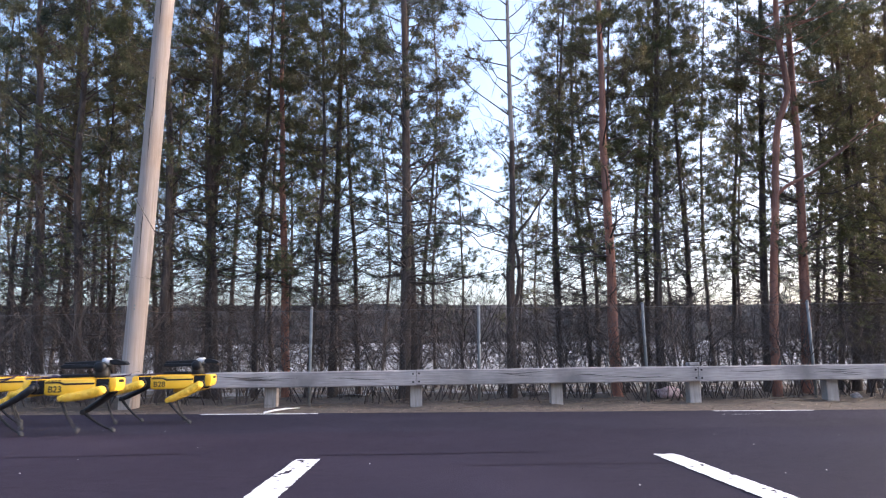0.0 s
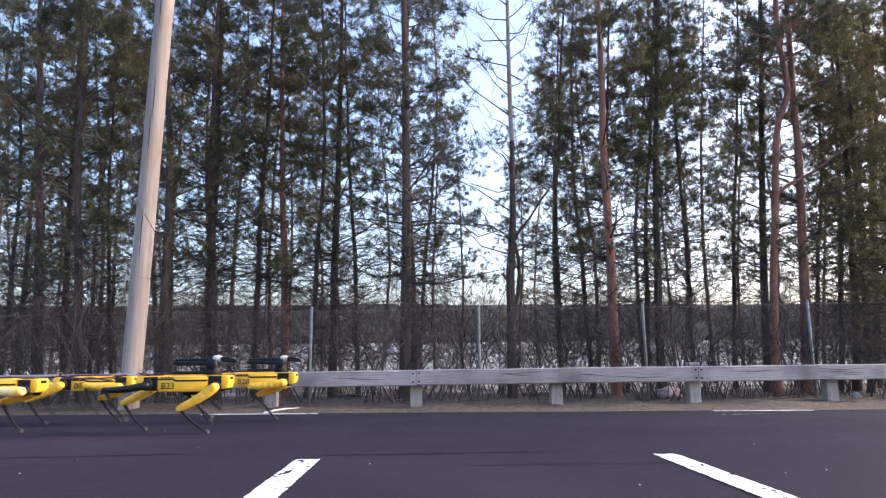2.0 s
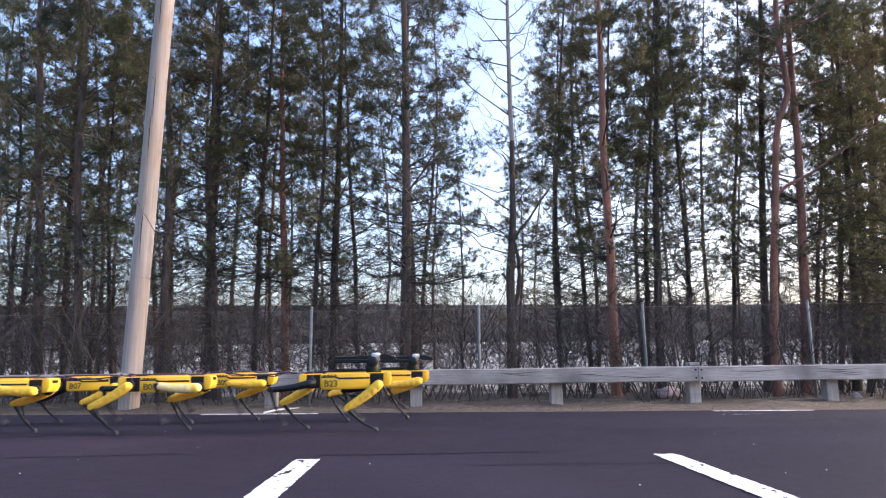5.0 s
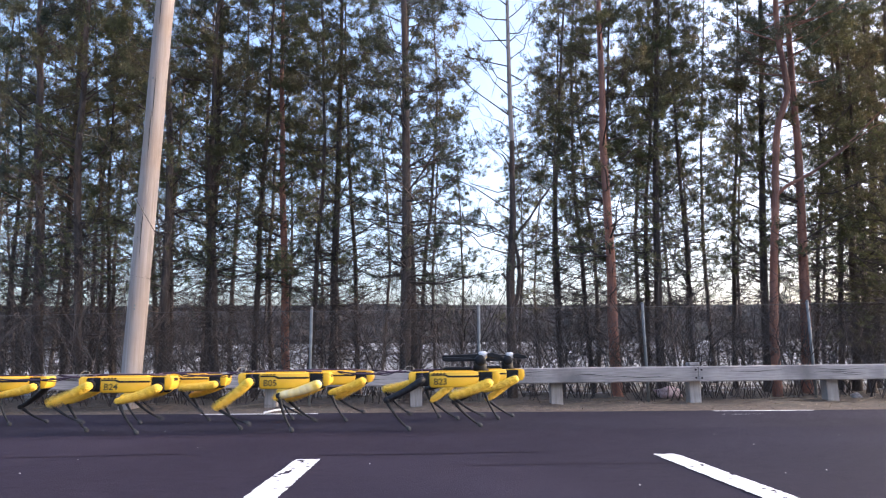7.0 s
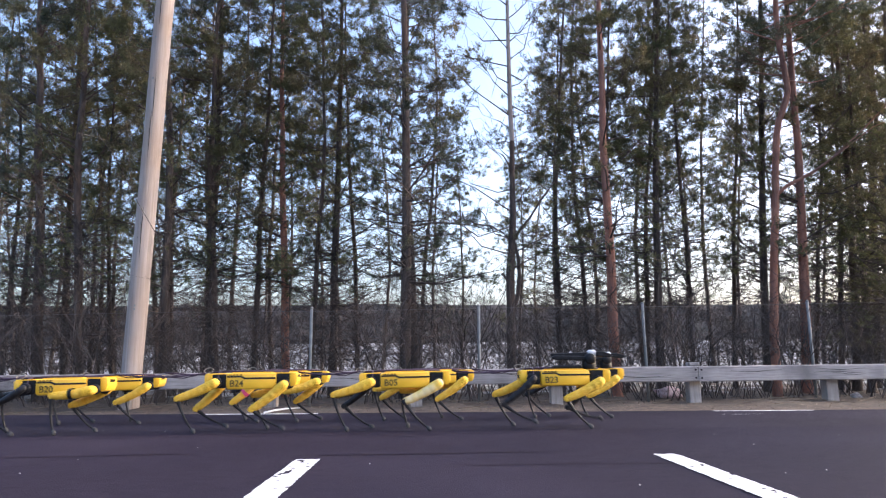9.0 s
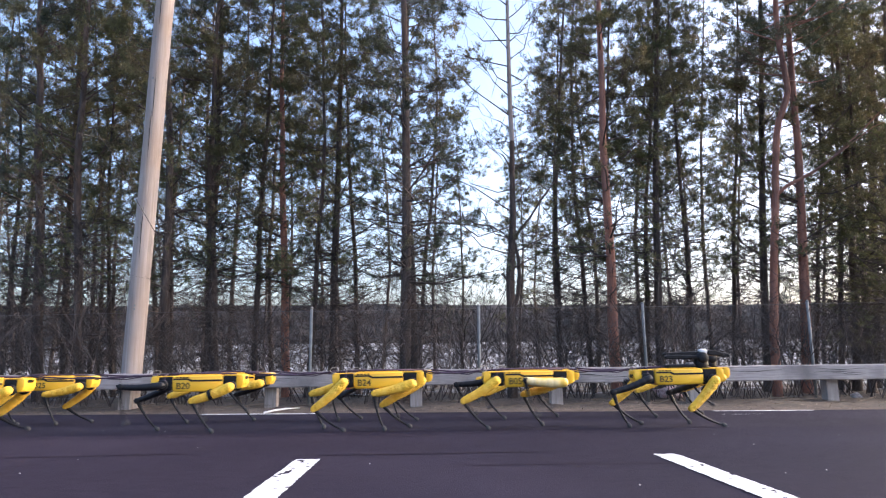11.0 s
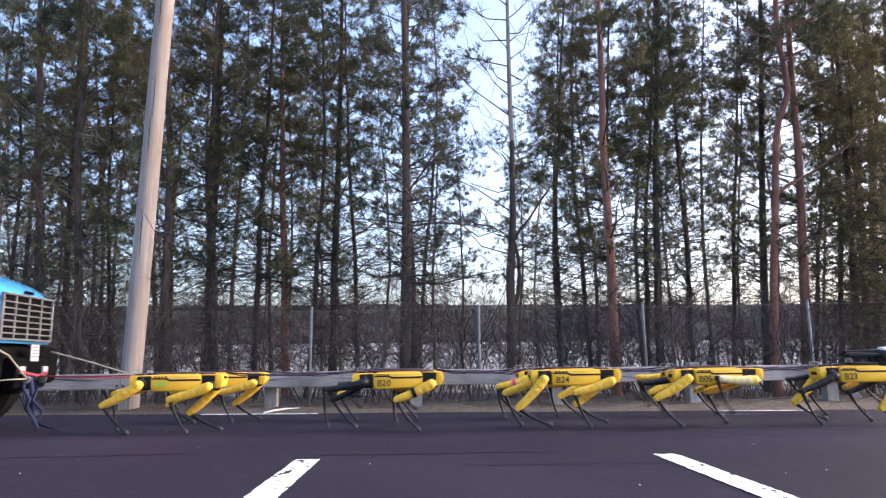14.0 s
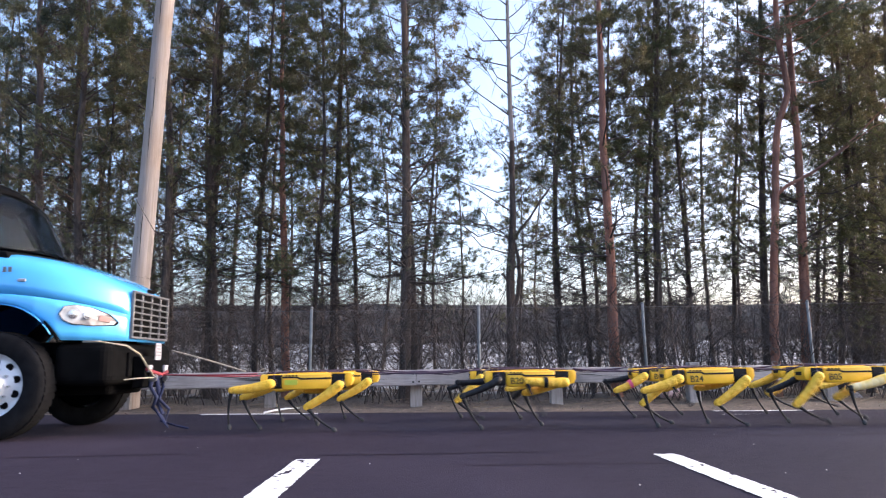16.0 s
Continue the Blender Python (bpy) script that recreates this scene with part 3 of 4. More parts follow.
FRONT_0 = [(5, -10.29, 17, 167, 1), (3, -9.26, 16, 134, 1), (2, -8.35, 15.2, 50, 1), (1, -8.46, 16.5, 312, 1), (0, -7.03, 14.4, 2, 1), (3, -9.05, 19, 181, 1), (5, -7.55, 17, 323, 1), (0, -5.38, 14.2, 150, 1), (3, -6.17, 17, 200, 1), (2, -4.84, 15.5, 222, 1), (1, -4.34, 14.6, 15, 1), (3, -3.8, 15.5, 136, 1.1)]
FRONT_1 = [(4, -3.1, 15.5, 253, 0.9), (5, -2.57, 15, 163, 1), (1, -2.02, 15, 261, 1), (5, -1.6, 16.5, 57, 1), (2, -0.43, 13.9, 86, 1), (1, -0.2, 15.5, 40, 1), (3, 3.15, 16, 182, 1.05), (5, 3.89, 16, 333, 1), (4, 3.81, 13.8, 213, 1), (5, 4.24, 15, 279, 1), (3, 5.18, 16, 138, 1), (1, 5.06, 14.8, 269, 1)]
FRONT_2 = [(5, 6.21, 16, 37, 1), (3, 7.65, 17, 105, 1), (0, 7.56, 15.2, 243, 1), (4, 7.86, 14.2, 261, 1), (5, 9.6, 17, 152, 1), (3, 9.37, 15.5, 32, 1), (2, 10.84, 16.5, 96, 1), (0, 9.74, 15.5, 76, 1), (1, 11.15, 16.5, 101, 1), (8, 9.37, 13.7, 291, 1), (8, 9.49, 14.6, 72, 0.9), (8, 9.5, 13.3, 319, 1)]
for row in (FRONT_0, FRONT_1, FRONT_2):
    for k, x, y, turn, size in row:
        plant(k, x, y, turn, size)
rng = random.Random(8)
# the wood goes on behind and to both sides, with a gap in its middle
for i in range(36):
    y = rng.uniform(19, 34)
    u = -0.80 + 1.62 * (i + rng.random()) / 36
    if 0.0 < u < 0.15:
        continue
    plant(6 + rng.randrange(2), u * y, y, rng.uniform(0, 360), rng.uniform(0.85, 1.1))
for u, y in ((-0.60, 20), (-0.47, 19.6), (-0.38, 18.4), (-0.30, 19.5), (-0.22, 18.8)):
    plant(6 + rng.randrange(2), u * y, y, rng.uniform(0, 360), rng.uniform(0.9, 1.05))
plant(3, 1.1, 22, 40, 0.72)
plant(5, 3.0, 23, 140, 0.8)
plant(3, 0.3, 21, 200, 0.8)
for k in kinds:
    for o in (*k.children_recursive, k):
        bpy.data.objects.remove(o)


def bare_tree():
    """A dead tree with a forked foot, one long limb and thin angular branches that reach up, in the gap of the wood."""
    g = empty("bare_tree", "leafless grey-brown dead tree with thin crooked branches", "tree", m=pose(1.73, 14.0, 0))
    rng = random.Random(21)
    stem = [(0.01, 0, -0.2), (0.01, 0, 1.21), (0.02, 0, 1.9), (0.03, 0, 2.6), (0.09, 0, 3.32), (0.12, 0, 3.8), (0.12, 0, 4.41), (0.14, 0, 5.41), (0.12, 0, 6.18), (0.12, 0, 7.08), (0.12, 0, 7.88), (0.12, 0, 8.69), (0.06999999999999999, 0, 9.99), (0.06999999999999999, 0, 11.09)]
    low = Soup()
    low.tube(stem[:8], [0.112, 0.095, 0.087, 0.087, 0.077, 0.070, 0.059, 0.052], 10)
    low.tube([(0.04, 0, 1.67), (0.18, 0, 2.13), (0.22, 0, 2.48), (0.2, 0, 2.9), (0.12, 0, 3.26)], [0.052, 0.049, 0.043, 0.038, 0.028], 8)
    low.tube([(0.02, 0, 2.37), (-0.07, 0, 2.46), (-0.14, 0, 2.56)], [0.035, 0.032, 0.035], 7, True)
    low.tube([(0.14, 0, 3.26), (0.23, 0, 3.44), (0.48, 0, 3.74), (0.71, 0, 4.1), (0.9, 0, 4.35), (1.08, 0, 4.63), (1.17, 0, 4.91)], [0.032, 0.029, 0.025, 0.022, 0.018, 0.011, 0.004], 6)
    low.tube([(0.08, 0, 3.2), (-0.11, 0, 3.42), (-0.36, 0, 3.56), (-0.64, 0, 3.6), (-0.91, 0, 3.71), (-1.17, 0, 3.83)], [0.024, 0.021, 0.017, 0.013, 0.008, 0.003], 6)
    low.tube([(0.12, 0, 4.79), (-0.06, 0, 5.1), (-0.33, 0, 5.26), (-0.54, 0, 5.54)], [0.017, 0.014, 0.010, 0.003], 6)
    low.ob("trunk", M["bark"], g)
    up = Soup()
    up.tube(stem[7:], [0.0525, 0.05, 0.046, 0.042, 0.036, 0.026, 0.01], 10)
    up.ob("upper_trunk", M["palebark"], g, "pale weathered upper trunk")
    t = Soup()
    for i in range(46):
        z = 2.6 + (stem[-1][2] - 3.0) * (i + rng.random()) / 46
        sg = -1 if i % 2 else 1
        ln = rng.choice((0.5, 0.9, 1.3, 1.7, 2.2)) * rng.uniform(0.8, 1.2) * (1.25 - z / 16)
        b = Vector((float(np.interp(z, [q[2] for q in stem], [q[0] for q in stem])), 0, z))
        d = Vector((sg * rng.uniform(0.45, 1), rng.uniform(-0.7, 0.7), rng.uniform(0.1, 0.75)))
        p1 = b + d * ln * 0.4 + Vector((rng.uniform(-.1, .1), 0, rng.uniform(-.2, .05))) * ln
        p2 = b + d * ln * 0.75 + Vector((rng.uniform(-.12, .12), 0, rng.uniform(-.12, .12))) * ln
        p3 = b + d * ln + Vector((0, 0, rng.uniform(-.05, .25)))
        t.tube([b, p1, p2, p3], [0.017, 0.012, 0.008, 0.004], 5)
        for q in range(5):
            e = p1.lerp(p3, rng.random())
            e2 = e + Vector((rng.gauss(sg * .15, .2), rng.gauss(0, .15), rng.gauss(.12, .2)))
            t.tube([e, e2, e2 + Vector((rng.gauss(sg * .05, .1), 0, rng.gauss(.08, .1)))], [0.008, 0.005, 0.002], 3)
    tagged(t.ob("branchwork", M["bark"], g), kind="stuff")


bare_tree()


def red_pine():
    """The pine with the kinked orange trunk and one long bare limb."""
    g = empty("pine_tree", "tall pine with a kinked bare orange trunk and long limb", "tree", "pines behind the fence", m=pose(6.93, 13.6, 0))
    rng, nr = random.Random(31), np.random.default_rng(31)
    s = Soup()
    path = [(0.0, -0.3), (0.041, 1.14), (0.135, 2.28), (0.222, 3.09), (0.322, 3.92), (0.389, 4.65), (0.482, 5.39), (0.559, 5.7), (0.746, 6.14), (0.819, 6.39), (0.789, 6.84), (0.739, 7.36), (0.72, 7.95), (0.744, 8.48), (0.764, 9.68), (0.844, 11.08)]
    s.tube([(x, 0, z) for x, z in path], [0.102, 0.085, 0.08, 0.076, 0.073, 0.071, 0.067, 0.066, 0.065, 0.063, 0.061, 0.06, 0.057, 0.054, 0.043, 0.013], 12)
    s.tube([(x, -0.06 * k, z) for k, (x, z) in enumerate([(0.36, 4.1), (0.57, 4.28), (1.07, 4.53), (1.42, 4.77), (2.13, 5.38), (2.93, 6.16)])], [0.042, 0.038, 0.032, 0.028, 0.02, 0.01], 6)
    s.tube([(x, -0.18 - 0.05 * k, z) for k, (x, z) in enumerate([(1.2, 4.61), (1.72, 4.99), (2.38, 5.48), (2.95, 5.7)])], [0.022, 0.018, 0.012, 0.005], 5)
    top = path[-1][1]
    s.ob("trunk", M["redbark"], g)
    cs, ax, tw = [], [], Soup()
    for i in range(40):
        z = 6.6 + (top - 6.6) * i / 40
        az = rng.uniform(0, 6.28)
        b = Vector((float(np.interp(z, [q[1] for q in path], [q[0] for q in path])), 0, z))
        d = Vector((math.cos(az), math.sin(az), rng.uniform(-0.1, 0.5)))
        ln = rng.uniform(0.6, 1.9)
        tw.tube([b, b + d * ln * 0.5, b + d * ln + Vector((0, 0, 0.15))], [0.02, 0.014, 0.004], 5)
        for q in range(20):
            off = Vector((rng.gauss(0, 0.16), rng.gauss(0, 0.16), rng.gauss(0.03, 0.11)))
            cs.append(b + d * ln * rng.uniform(0.45, 1.05) + off)
            ax.append((d + off * 3).normalized())
    tagged(tw.ob("branchwork", M["redbark"], g), kind="stuff")
    v, f = needles(cs, ax, 28, nr)
    tagged(raw("crown", v, f, M["needle_b"], g), kind="stuff")


red_pine()


def shrub_kind(seed, height, stems):
    rng = random.Random(seed)
    s = Soup()

    def grow(p, d, ln, r, level):
        q = p + d * ln * 0.5 + Vector((rng.gauss(0, .05), rng.gauss(0, .05), 0)) * ln
        e = p + d * ln + Vector((rng.gauss(0, .12), rng.gauss(0, .12), rng.gauss(0, .06))) * ln
        if level:
            s.tube([p, q, e], [r, r * 0.75, r * 0.4], 3)
        else:
            s.tube([p, e], [r, r * 0.4], 3)
        if level:
            for k in range(rng.randint(2, 4)):
                b = q.lerp(e, rng.random())
                nd = (d + Vector((rng.gauss(0, .6), rng.gauss(0, .6), rng.gauss(0, .4)))).normalized()
                grow(b, nd, ln * rng.uniform(0.4, 0.65), r * 0.55, level - 1)
    for i in range(stems):
        az = rng.uniform(0, 6.28)
        p = Vector((rng.gauss(0, .35), rng.gauss(0, .25), -0.05))
        d = Vector((math.cos(az) * 0.45, math.sin(az) * 0.45, 1)).normalized()
        grow(p, d, height * rng.uniform(0.5, 0.85), rng.uniform(0.008, 0.016), 3)
    ob = s.ob("shrub", M["twig"], smooth=False)
    return tagged(ob, "leafless brown shrub of tangled thin twigs", "shrub", "brush behind the fence")


shrubs = [shrub_kind(41 + i, (1.4, 1.7, 2.1, 2.9, 3.8)[i], (9, 9, 8, 6, 5)[i]) for i in range(5)]
rng = random.Random(77)
for i in range(190):
    x, y = -13.5 + 27.5 * (i + rng.random()) / 190, 12.75 + 7.0 * rng.random() ** 1.4
    x *= y / 12.7
    ob = copy_thing(shrubs[i % 5], pose(x, y, ground_z(x, y), 0, 0, rng.uniform(0, 360)))
    k = rng.uniform(0.8, 1.2)
    ob.scale = (k, k, k * rng.uniform(0.8, 1.1))
for s in shrubs:
    bpy.data.objects.remove(s)


# ---- walking machines ----
L1, L2, HIP_X, HIP_Y = 0.43, 0.415, 0.376, 0.185
HIP_Z = {1: 0.525, -1: 0.555}
HULL = [(-0.275, 0.50), (-0.255, 0.475), (0.255, 0.475), (0.275, 0.50), (0.275, 0.635), (0.255, 0.65), (-0.255, 0.65), (-0.275, 0.635)]


def leg_meshes(padded):
    up = Soup()
    ts = [0.0, 0.03, 0.1, 0.25, 0.45, 0.65, 0.85, 0.96, 1.04, 1.08]
    rs = [0.02, 0.042, 0.053, 0.056, 0.052, 0.048, 0.044, 0.041, 0.030, 0.010]
    fine = spaced(0.0, 1.08, 54)
    # the quilted cover is lumpy
    up.tube([(0.016 * math.sin(t * 3.1), 0.002 * math.sin(t * 40), 0.045 - t * (L1 + 0.04)) for t in fine],
            [float(np.interp(t, ts, rs)) * (1 if padded else 0.74) for t in fine], 14, True)
    up.v = [tuple(Vector(p) + noise.noise_vector(Vector(p) * 70) * 0.0018 * padded + noise.noise_vector(Vector(p) * 22) * 0.0015) for p in up.v]
    lo = Soup()
    ts = [0, 0.12, 0.3, 0.5, 0.7, 0.88, 0.95]
    lo.tube([(-0.022 * math.sin(t * 3.1), 0, -t * L2) for t in ts], [0.018, 0.023, 0.016, 0.013, 0.012, 0.011, 0.013], 8, True)
    lo.tube([(0, 0, -L2 + 0.052), (0, 0, -L2 + 0.04), (0, 0, -L2 + 0.02), (0, 0, -L2), (0, 0, -L2 - 0.01)], [0.012, 0.021, 0.026, 0.022, 0.008], 10, True)
    return up, lo


def robot(number, leg_colours, arm=False, tag=None, lead_label=""):
    label = lead_label or "yellow and black four-legged walking robot pulling a tow line"
    g = empty("robot_dog", label, "robot", "robots towing the truck")
    bm = prism(HULL, -0.118, 0.118, 0.016)
    body = part("body", bm, M["yellow"], g, "yellow plastic shell", True)
    # black seam line with a step in it, and the vent slots
    for sy in (-1, 1):
        y0, y1 = (sy * 0.1195 - 0.0025, sy * 0.1195 + 0.0025)
        seam = [(-0.262, 0.622), (-0.10, 0.622), (-0.06, 0.604), (0.274, 0.604), (0.274, 0.585), (-0.068, 0.585), (-0.108, 0.606), (-0.262, 0.606)]
        part("seam", prism(seam, y0, y1), M["black"], body)
        for k in range(4):
            x = -0.235 + 0.038 * k
            part("vent", box(x, x + 0.024, y0, y1, 0.627, 0.638), M["black"], body)
    part("top_cover", box(-0.22, 0.22, -0.085, 0.085, 0.650, 0.662, 0.005), M["yellow"], body)
    for end, name in ((1, "front_hip"), (-1, "rear_hip")):
        part(name, box(min(end * 0.276, end * 0.435), max(end * 0.276, end * 0.435), -0.105, 0.105, 0.49, 0.645, 0.02), M["black"], g, "black hip housing")
    nose = [(0.425, 0.52), (0.44, 0.498), (0.488, 0.51), (0.510, 0.56), (0.510, 0.63), (0.49, 0.652), (0.28, 0.652), (0.28, 0.643), (0.43, 0.64)]
    part("front_cap", prism(nose, -0.112, 0.112, 0.003), M["yellow"], g, "", True)
    tail = [(-x, z) for x, z in nose][::-1]
    part("rear_cap", prism(tail, -0.112, 0.112, 0.003), M["yellow"], g, "", True)
    part("front_panel", box(0.508, 0.515, -0.06, 0.06, 0.600, 0.632, 0.003), M["black"], g, "black sensor window")
    part("rear_panel", box(-0.515, -0.508, -0.06, 0.06, 0.56, 0.60, 0.003), M["black"], g)
    if number:
        lettering(number, 0.098, M["code"], body, pose(-0.155, -0.1205, 0.508, 90, 0, 0), "black stencilled unit code")
    elif not tag:
        for k in range(3):
            part("code_bar", box(-0.225 + 0.052 * k, -0.185 + 0.052 * k, -0.1215, -0.1185, 0.517, 0.572), M["strap"], body)
    if tag == "green":
        part("tape", box(-0.24, -0.10, -0.1215, -0.1185, 0.53, 0.585), M["green"], body, "yellow-green tape")
    # harness: webbing along the back and a hoop at the rear
    hs = Soup()
    hs.tube([(-0.50, 0, 0.66), (-0.25, 0, 0.672), (0.1, 0.01, 0.670), (0.40, 0, 0.662)], [0.012, 0.012, 0.012, 0.010], 6, True)
    hs.tube([(-0.36, -0.116, 0.60), (-0.36, -0.10, 0.662), (-0.36, 0, 0.672), (-0.36, 0.10, 0.662), (-0.36, 0.116, 0.60)], [0.010] * 5, 5)
    hs.ob("harness", M["strap"], g, "dark webbing tow harness")
    lp = Soup()
    lp.tube([(-0.50 + 0.05 * math.cos(a), 0.03 * math.sin(a), 0.685 + 0.03 * math.sin(a)) for a in [k * math.pi / 6 for k in range(13)]], [0.005] * 13, 5)
    lp.ob("hoop", M["whiterope"], g, "pale rope hoop")
    if arm:
        part("arm_base", lathe([(0.075, 0.655), (0.08, 0.67), (0.08, 0.75), (0.065, 0.77)], 20, "Z", at=(0.30, 0, 0)), M["black"], g, "black arm turret", True)
        part("shoulder", lathe([(0.05, -0.10), (0.062, -0.09), (0.062, 0.09), (0.05, 0.10)], 20, "Y", at=(0.30, 0, 0.80)), M["black"], g, "", True)
        part("upper_arm", prism([(0.33, 0.79), (0.33, 0.825), (-0.10, 0.840), (-0.14, 0.82), (-0.12, 0.795), (-0.08, 0.79)], -0.075, -0.015, 0.010), M["black"], g, "folded black arm link")
        part("forearm", prism([(-0.13, 0.81), (-0.13, 0.862), (0.30, 0.876), (0.34, 0.866), (0.34, 0.84), (0.30, 0.828)], -0.01, 0.05, 0.010), M["black"], g)
        part("wrist", lathe([(0.03, 0.29), (0.04, 0.30), (0.042, 0.37), (0.03, 0.385)], 16, "X", at=(0, 0.02, 0.86)), M["grey"], g, "pale grey wrist", True)
        part("gripper", prism([(0.38, 0.835), (0.38, 0.88), (0.45, 0.885), (0.55, 0.855), (0.58, 0.825), (0.54, 0.815), (0.44, 0.82)], -0.03, 0.07, 0.01), M["black"], g, "black gripper head")
        part("saddle_pack", box(-0.12, 0.20, -0.09, 0.09, 0.664, 0.70, 0.012), M["black"], g)
    if arm:
        for o in g.children:
            if o.name.split(".")[0] in ("shoulder", "upper_arm", "forearm", "wrist", "gripper"):
                o.location.z = -0.03
    legs = []
    for i, (sx, sy) in enumerate(((1, -1), (1, 1), (-1, -1), (-1, 1))):
        c = leg_colours[i]
        part("hip_joint", lathe([(0.045, 0.10), (0.058, 0.105), (0.058, 0.145), (0.045, 0.15)], 16, "Y"), M["black"], g, "", True).matrix_basis = pose(sx * HIP_X, 0, HIP_Z[sx]) if sy > 0 else pose(sx * HIP_X, 0, HIP_Z[sx], 0, 0, 180)
        up_s, lo_s = leg_meshes(c[0] != "legblack")
        upper = up_s.ob("upper_leg", M[c[0]], g, {"yfoam": "yellow padded upper leg", "legblack": "black upper leg", "pale": "pale worn upper leg"}[c[0]])
        lower = lo_s.ob("lower_leg", M["legblack"], upper, "thin black shin with round foot")
        lower.data.materials.append(M["rubber"])
        for p in lower.data.polygons:
            if p.center.z < -L2 + 0.05:
                p.material_index = 1
        part("knee", lathe([(0.022, -0.034), (0.032, -0.03), (0.032, 0.03), (0.022, 0.034)], 12, "Y", at=(0, 0, -L1)), M["yfoam"] if c[0] == "yfoam" else M["legblack"], upper, "", True)
        if len(c) > 1:
            b = Soup()
            b.tube([(0.01, 0, -0.20), (0.01, 0, -0.245)], [0.060, 0.058], 12)
            b.ob("band", M[c[1]], upper, {"black": "black band", "pink": "pink tape band"}[c[1]])
        legs.append((upper, lower, sx, sy))
    return g, legs


Y4 = (("yfoam",), ("yfoam",), ("yfoam",), ("yfoam",))
NEAR_Y, FAR_Y = 7.86, 9.20
# each: the machine, its lane, place = a + b t + c t^2 + d t^3, gait period, a moment of mid-swing of its near front leg,
# and how far its front and hind feet stand behind their hips
TEAM = [
    (robot("B23", (("yfoam",), ("legblack",), ("legblack",), ("yfoam",)), True, lead_label="yellow walking robot with black folded arm, heading one towing row"), NEAR_Y, (-3.910, 0.6166, -0.00507, 0.000453), 0.765, 7.0, (-0.06, -0.12)),
    (robot("B05", (("pale",), ("yfoam",), ("yfoam",), ("legblack",))), NEAR_Y, (-5.979, 0.5954, 0.004823, 0), 0.747, 7.3, (-0.21, -0.11)),
    (robot("B24", Y4), NEAR_Y, (-7.778, 0.5987, 0.005505, 0), 0.769, 6.58, (-0.16, -0.12)),
    (robot("B20", (("yfoam", "black"), ("yfoam",), ("legblack",), ("legblack",))), NEAR_Y, (-10.657, 0.7392, 0, 0), 0.76, 11.45, (-0.22, -0.19)),
    (robot("", Y4, tag="green", lead_label="yellow walking robot with green tape, hitched to the truck"), NEAR_Y, (-12.820, 0.7185, 0, 0), 0.745, 13.5, (-0.11, -0.26)),
    (robot("B28", (("yfoam",), ("yfoam",), ("yfoam",), ("legblack",)), True, lead_label="yellow walking robot with black folded arm, heading the other towing row"), FAR_Y, (-3.292, 0.5184, 0.009123, 0), 0.75, 8.0, (-0.15, -0.15)),
    (robot("B09", Y4), FAR_Y, (-5.4512, 0.5609, 0.006559, 0), 0.75, 8.05, (-0.15, -0.15)),
    (robot("B07", (("yfoam",), ("yfoam",), ("yfoam", "pink"), ("legblack",)), lead_label="yellow walking robot with a pink band on a hind leg"), FAR_Y, (-7.301, 0.554, 0.00653, 0), 0.75, 7.0, (-0.15, -0.15)),
    (robot("", (("yfoam",), ("legblack",), ("yfoam",), ("legblack",))), FAR_Y, (-10.44, 0.7205, 0, 0), 0.75, 9.5, (-0.15, -0.15)),
    (robot("B25", Y4), FAR_Y, (-12.943, 0.7388, 0, 0), 0.75, 15.0, (-0.15, -0.15)),
]


def place(c, t):
    return c[0] + c[1] * t + c[2] * t * t + c[3] * t ** 3


def body_height(x):
    return -0.017 - 0.03 * max(0, min(1, (-2 - x) / 2))


def foot_at(c, period, moment, t, off, rest, duty=0.66):
    """Foot along the lane relative to its hip, and its height, in a trot that keeps standing feet still."""
    ph = ((t - moment) / period - off + (1 - duty) / 2) % 1.0
    v = place(c, t + 0.05) - place(c, t - 0.05)
    stride = v * 10 * period * duty
    swing = 1 - duty
    if ph < swing:
        u = ph / swing
        e = u - math.sin(2 * math.pi * u) / (2 * math.pi)
        return rest - stride / 2 + stride * e, 0.14 * math.sin(math.pi * u)
    u = (ph - swing) / duty
    return rest + stride / 2 - stride * u, 0.0


def walk_robot(item):
    (g, legs), lane, c, period, moment, stance = item
    steps = [i / 15 for i in range(241)]
    rows, leg_rows = [], [[] for _ in legs]
    low_rows = [[] for _ in legs]
    for t in steps:
        x = place(c, t)
        bob = 0.006 * math.sin(4 * math.pi * (t - moment) / period) + body_height(x)
        pitch = 0.5 * math.sin(4 * math.pi * (t - moment) / period + 0.8) - 0.4
        sway = 0.010 * math.sin(2 * math.pi * (t - moment) / period)
        rows.append((t, pose(x, lane + sway, bob, 0, pitch, 0)))
        for i, (up, lo, sx, sy) in enumerate(legs):
            off = 0.0 if sx * sy < 0 else 0.5
            fx, fz = foot_at(c, period, moment, t, off, stance[0] if sx > 0 else stance[1])
            dz = HIP_Z[sx] + bob - sx * HIP_X * math.sin(radians(pitch)) - fz - 0.01
            d = min(math.hypot(fx, dz), L1 + L2 - 0.01)
            a = math.acos((L1 * L1 + d * d - L2 * L2) / (2 * L1 * d))
            th1 = a - math.atan2(fx, dz)
            kx, kz = -L1 * math.sin(th1), -L1 * math.cos(th1)
            th2 = math.atan2(-(fx - kx), -(-dz - kz))
            leg_rows[i].append((t, pose(sx * HIP_X, sy * HIP_Y, HIP_Z[sx], 0, math.degrees(th1) - pitch, 0)))
            low_rows[i].append((t, pose(0, 0, -L1, 0, math.degrees(th2 - th1), 0)))
    walk(g, rows)
    for i, (up, lo, sx, sy) in enumerate(legs):
        walk(up, leg_rows[i])
        walk(lo, low_rows[i])


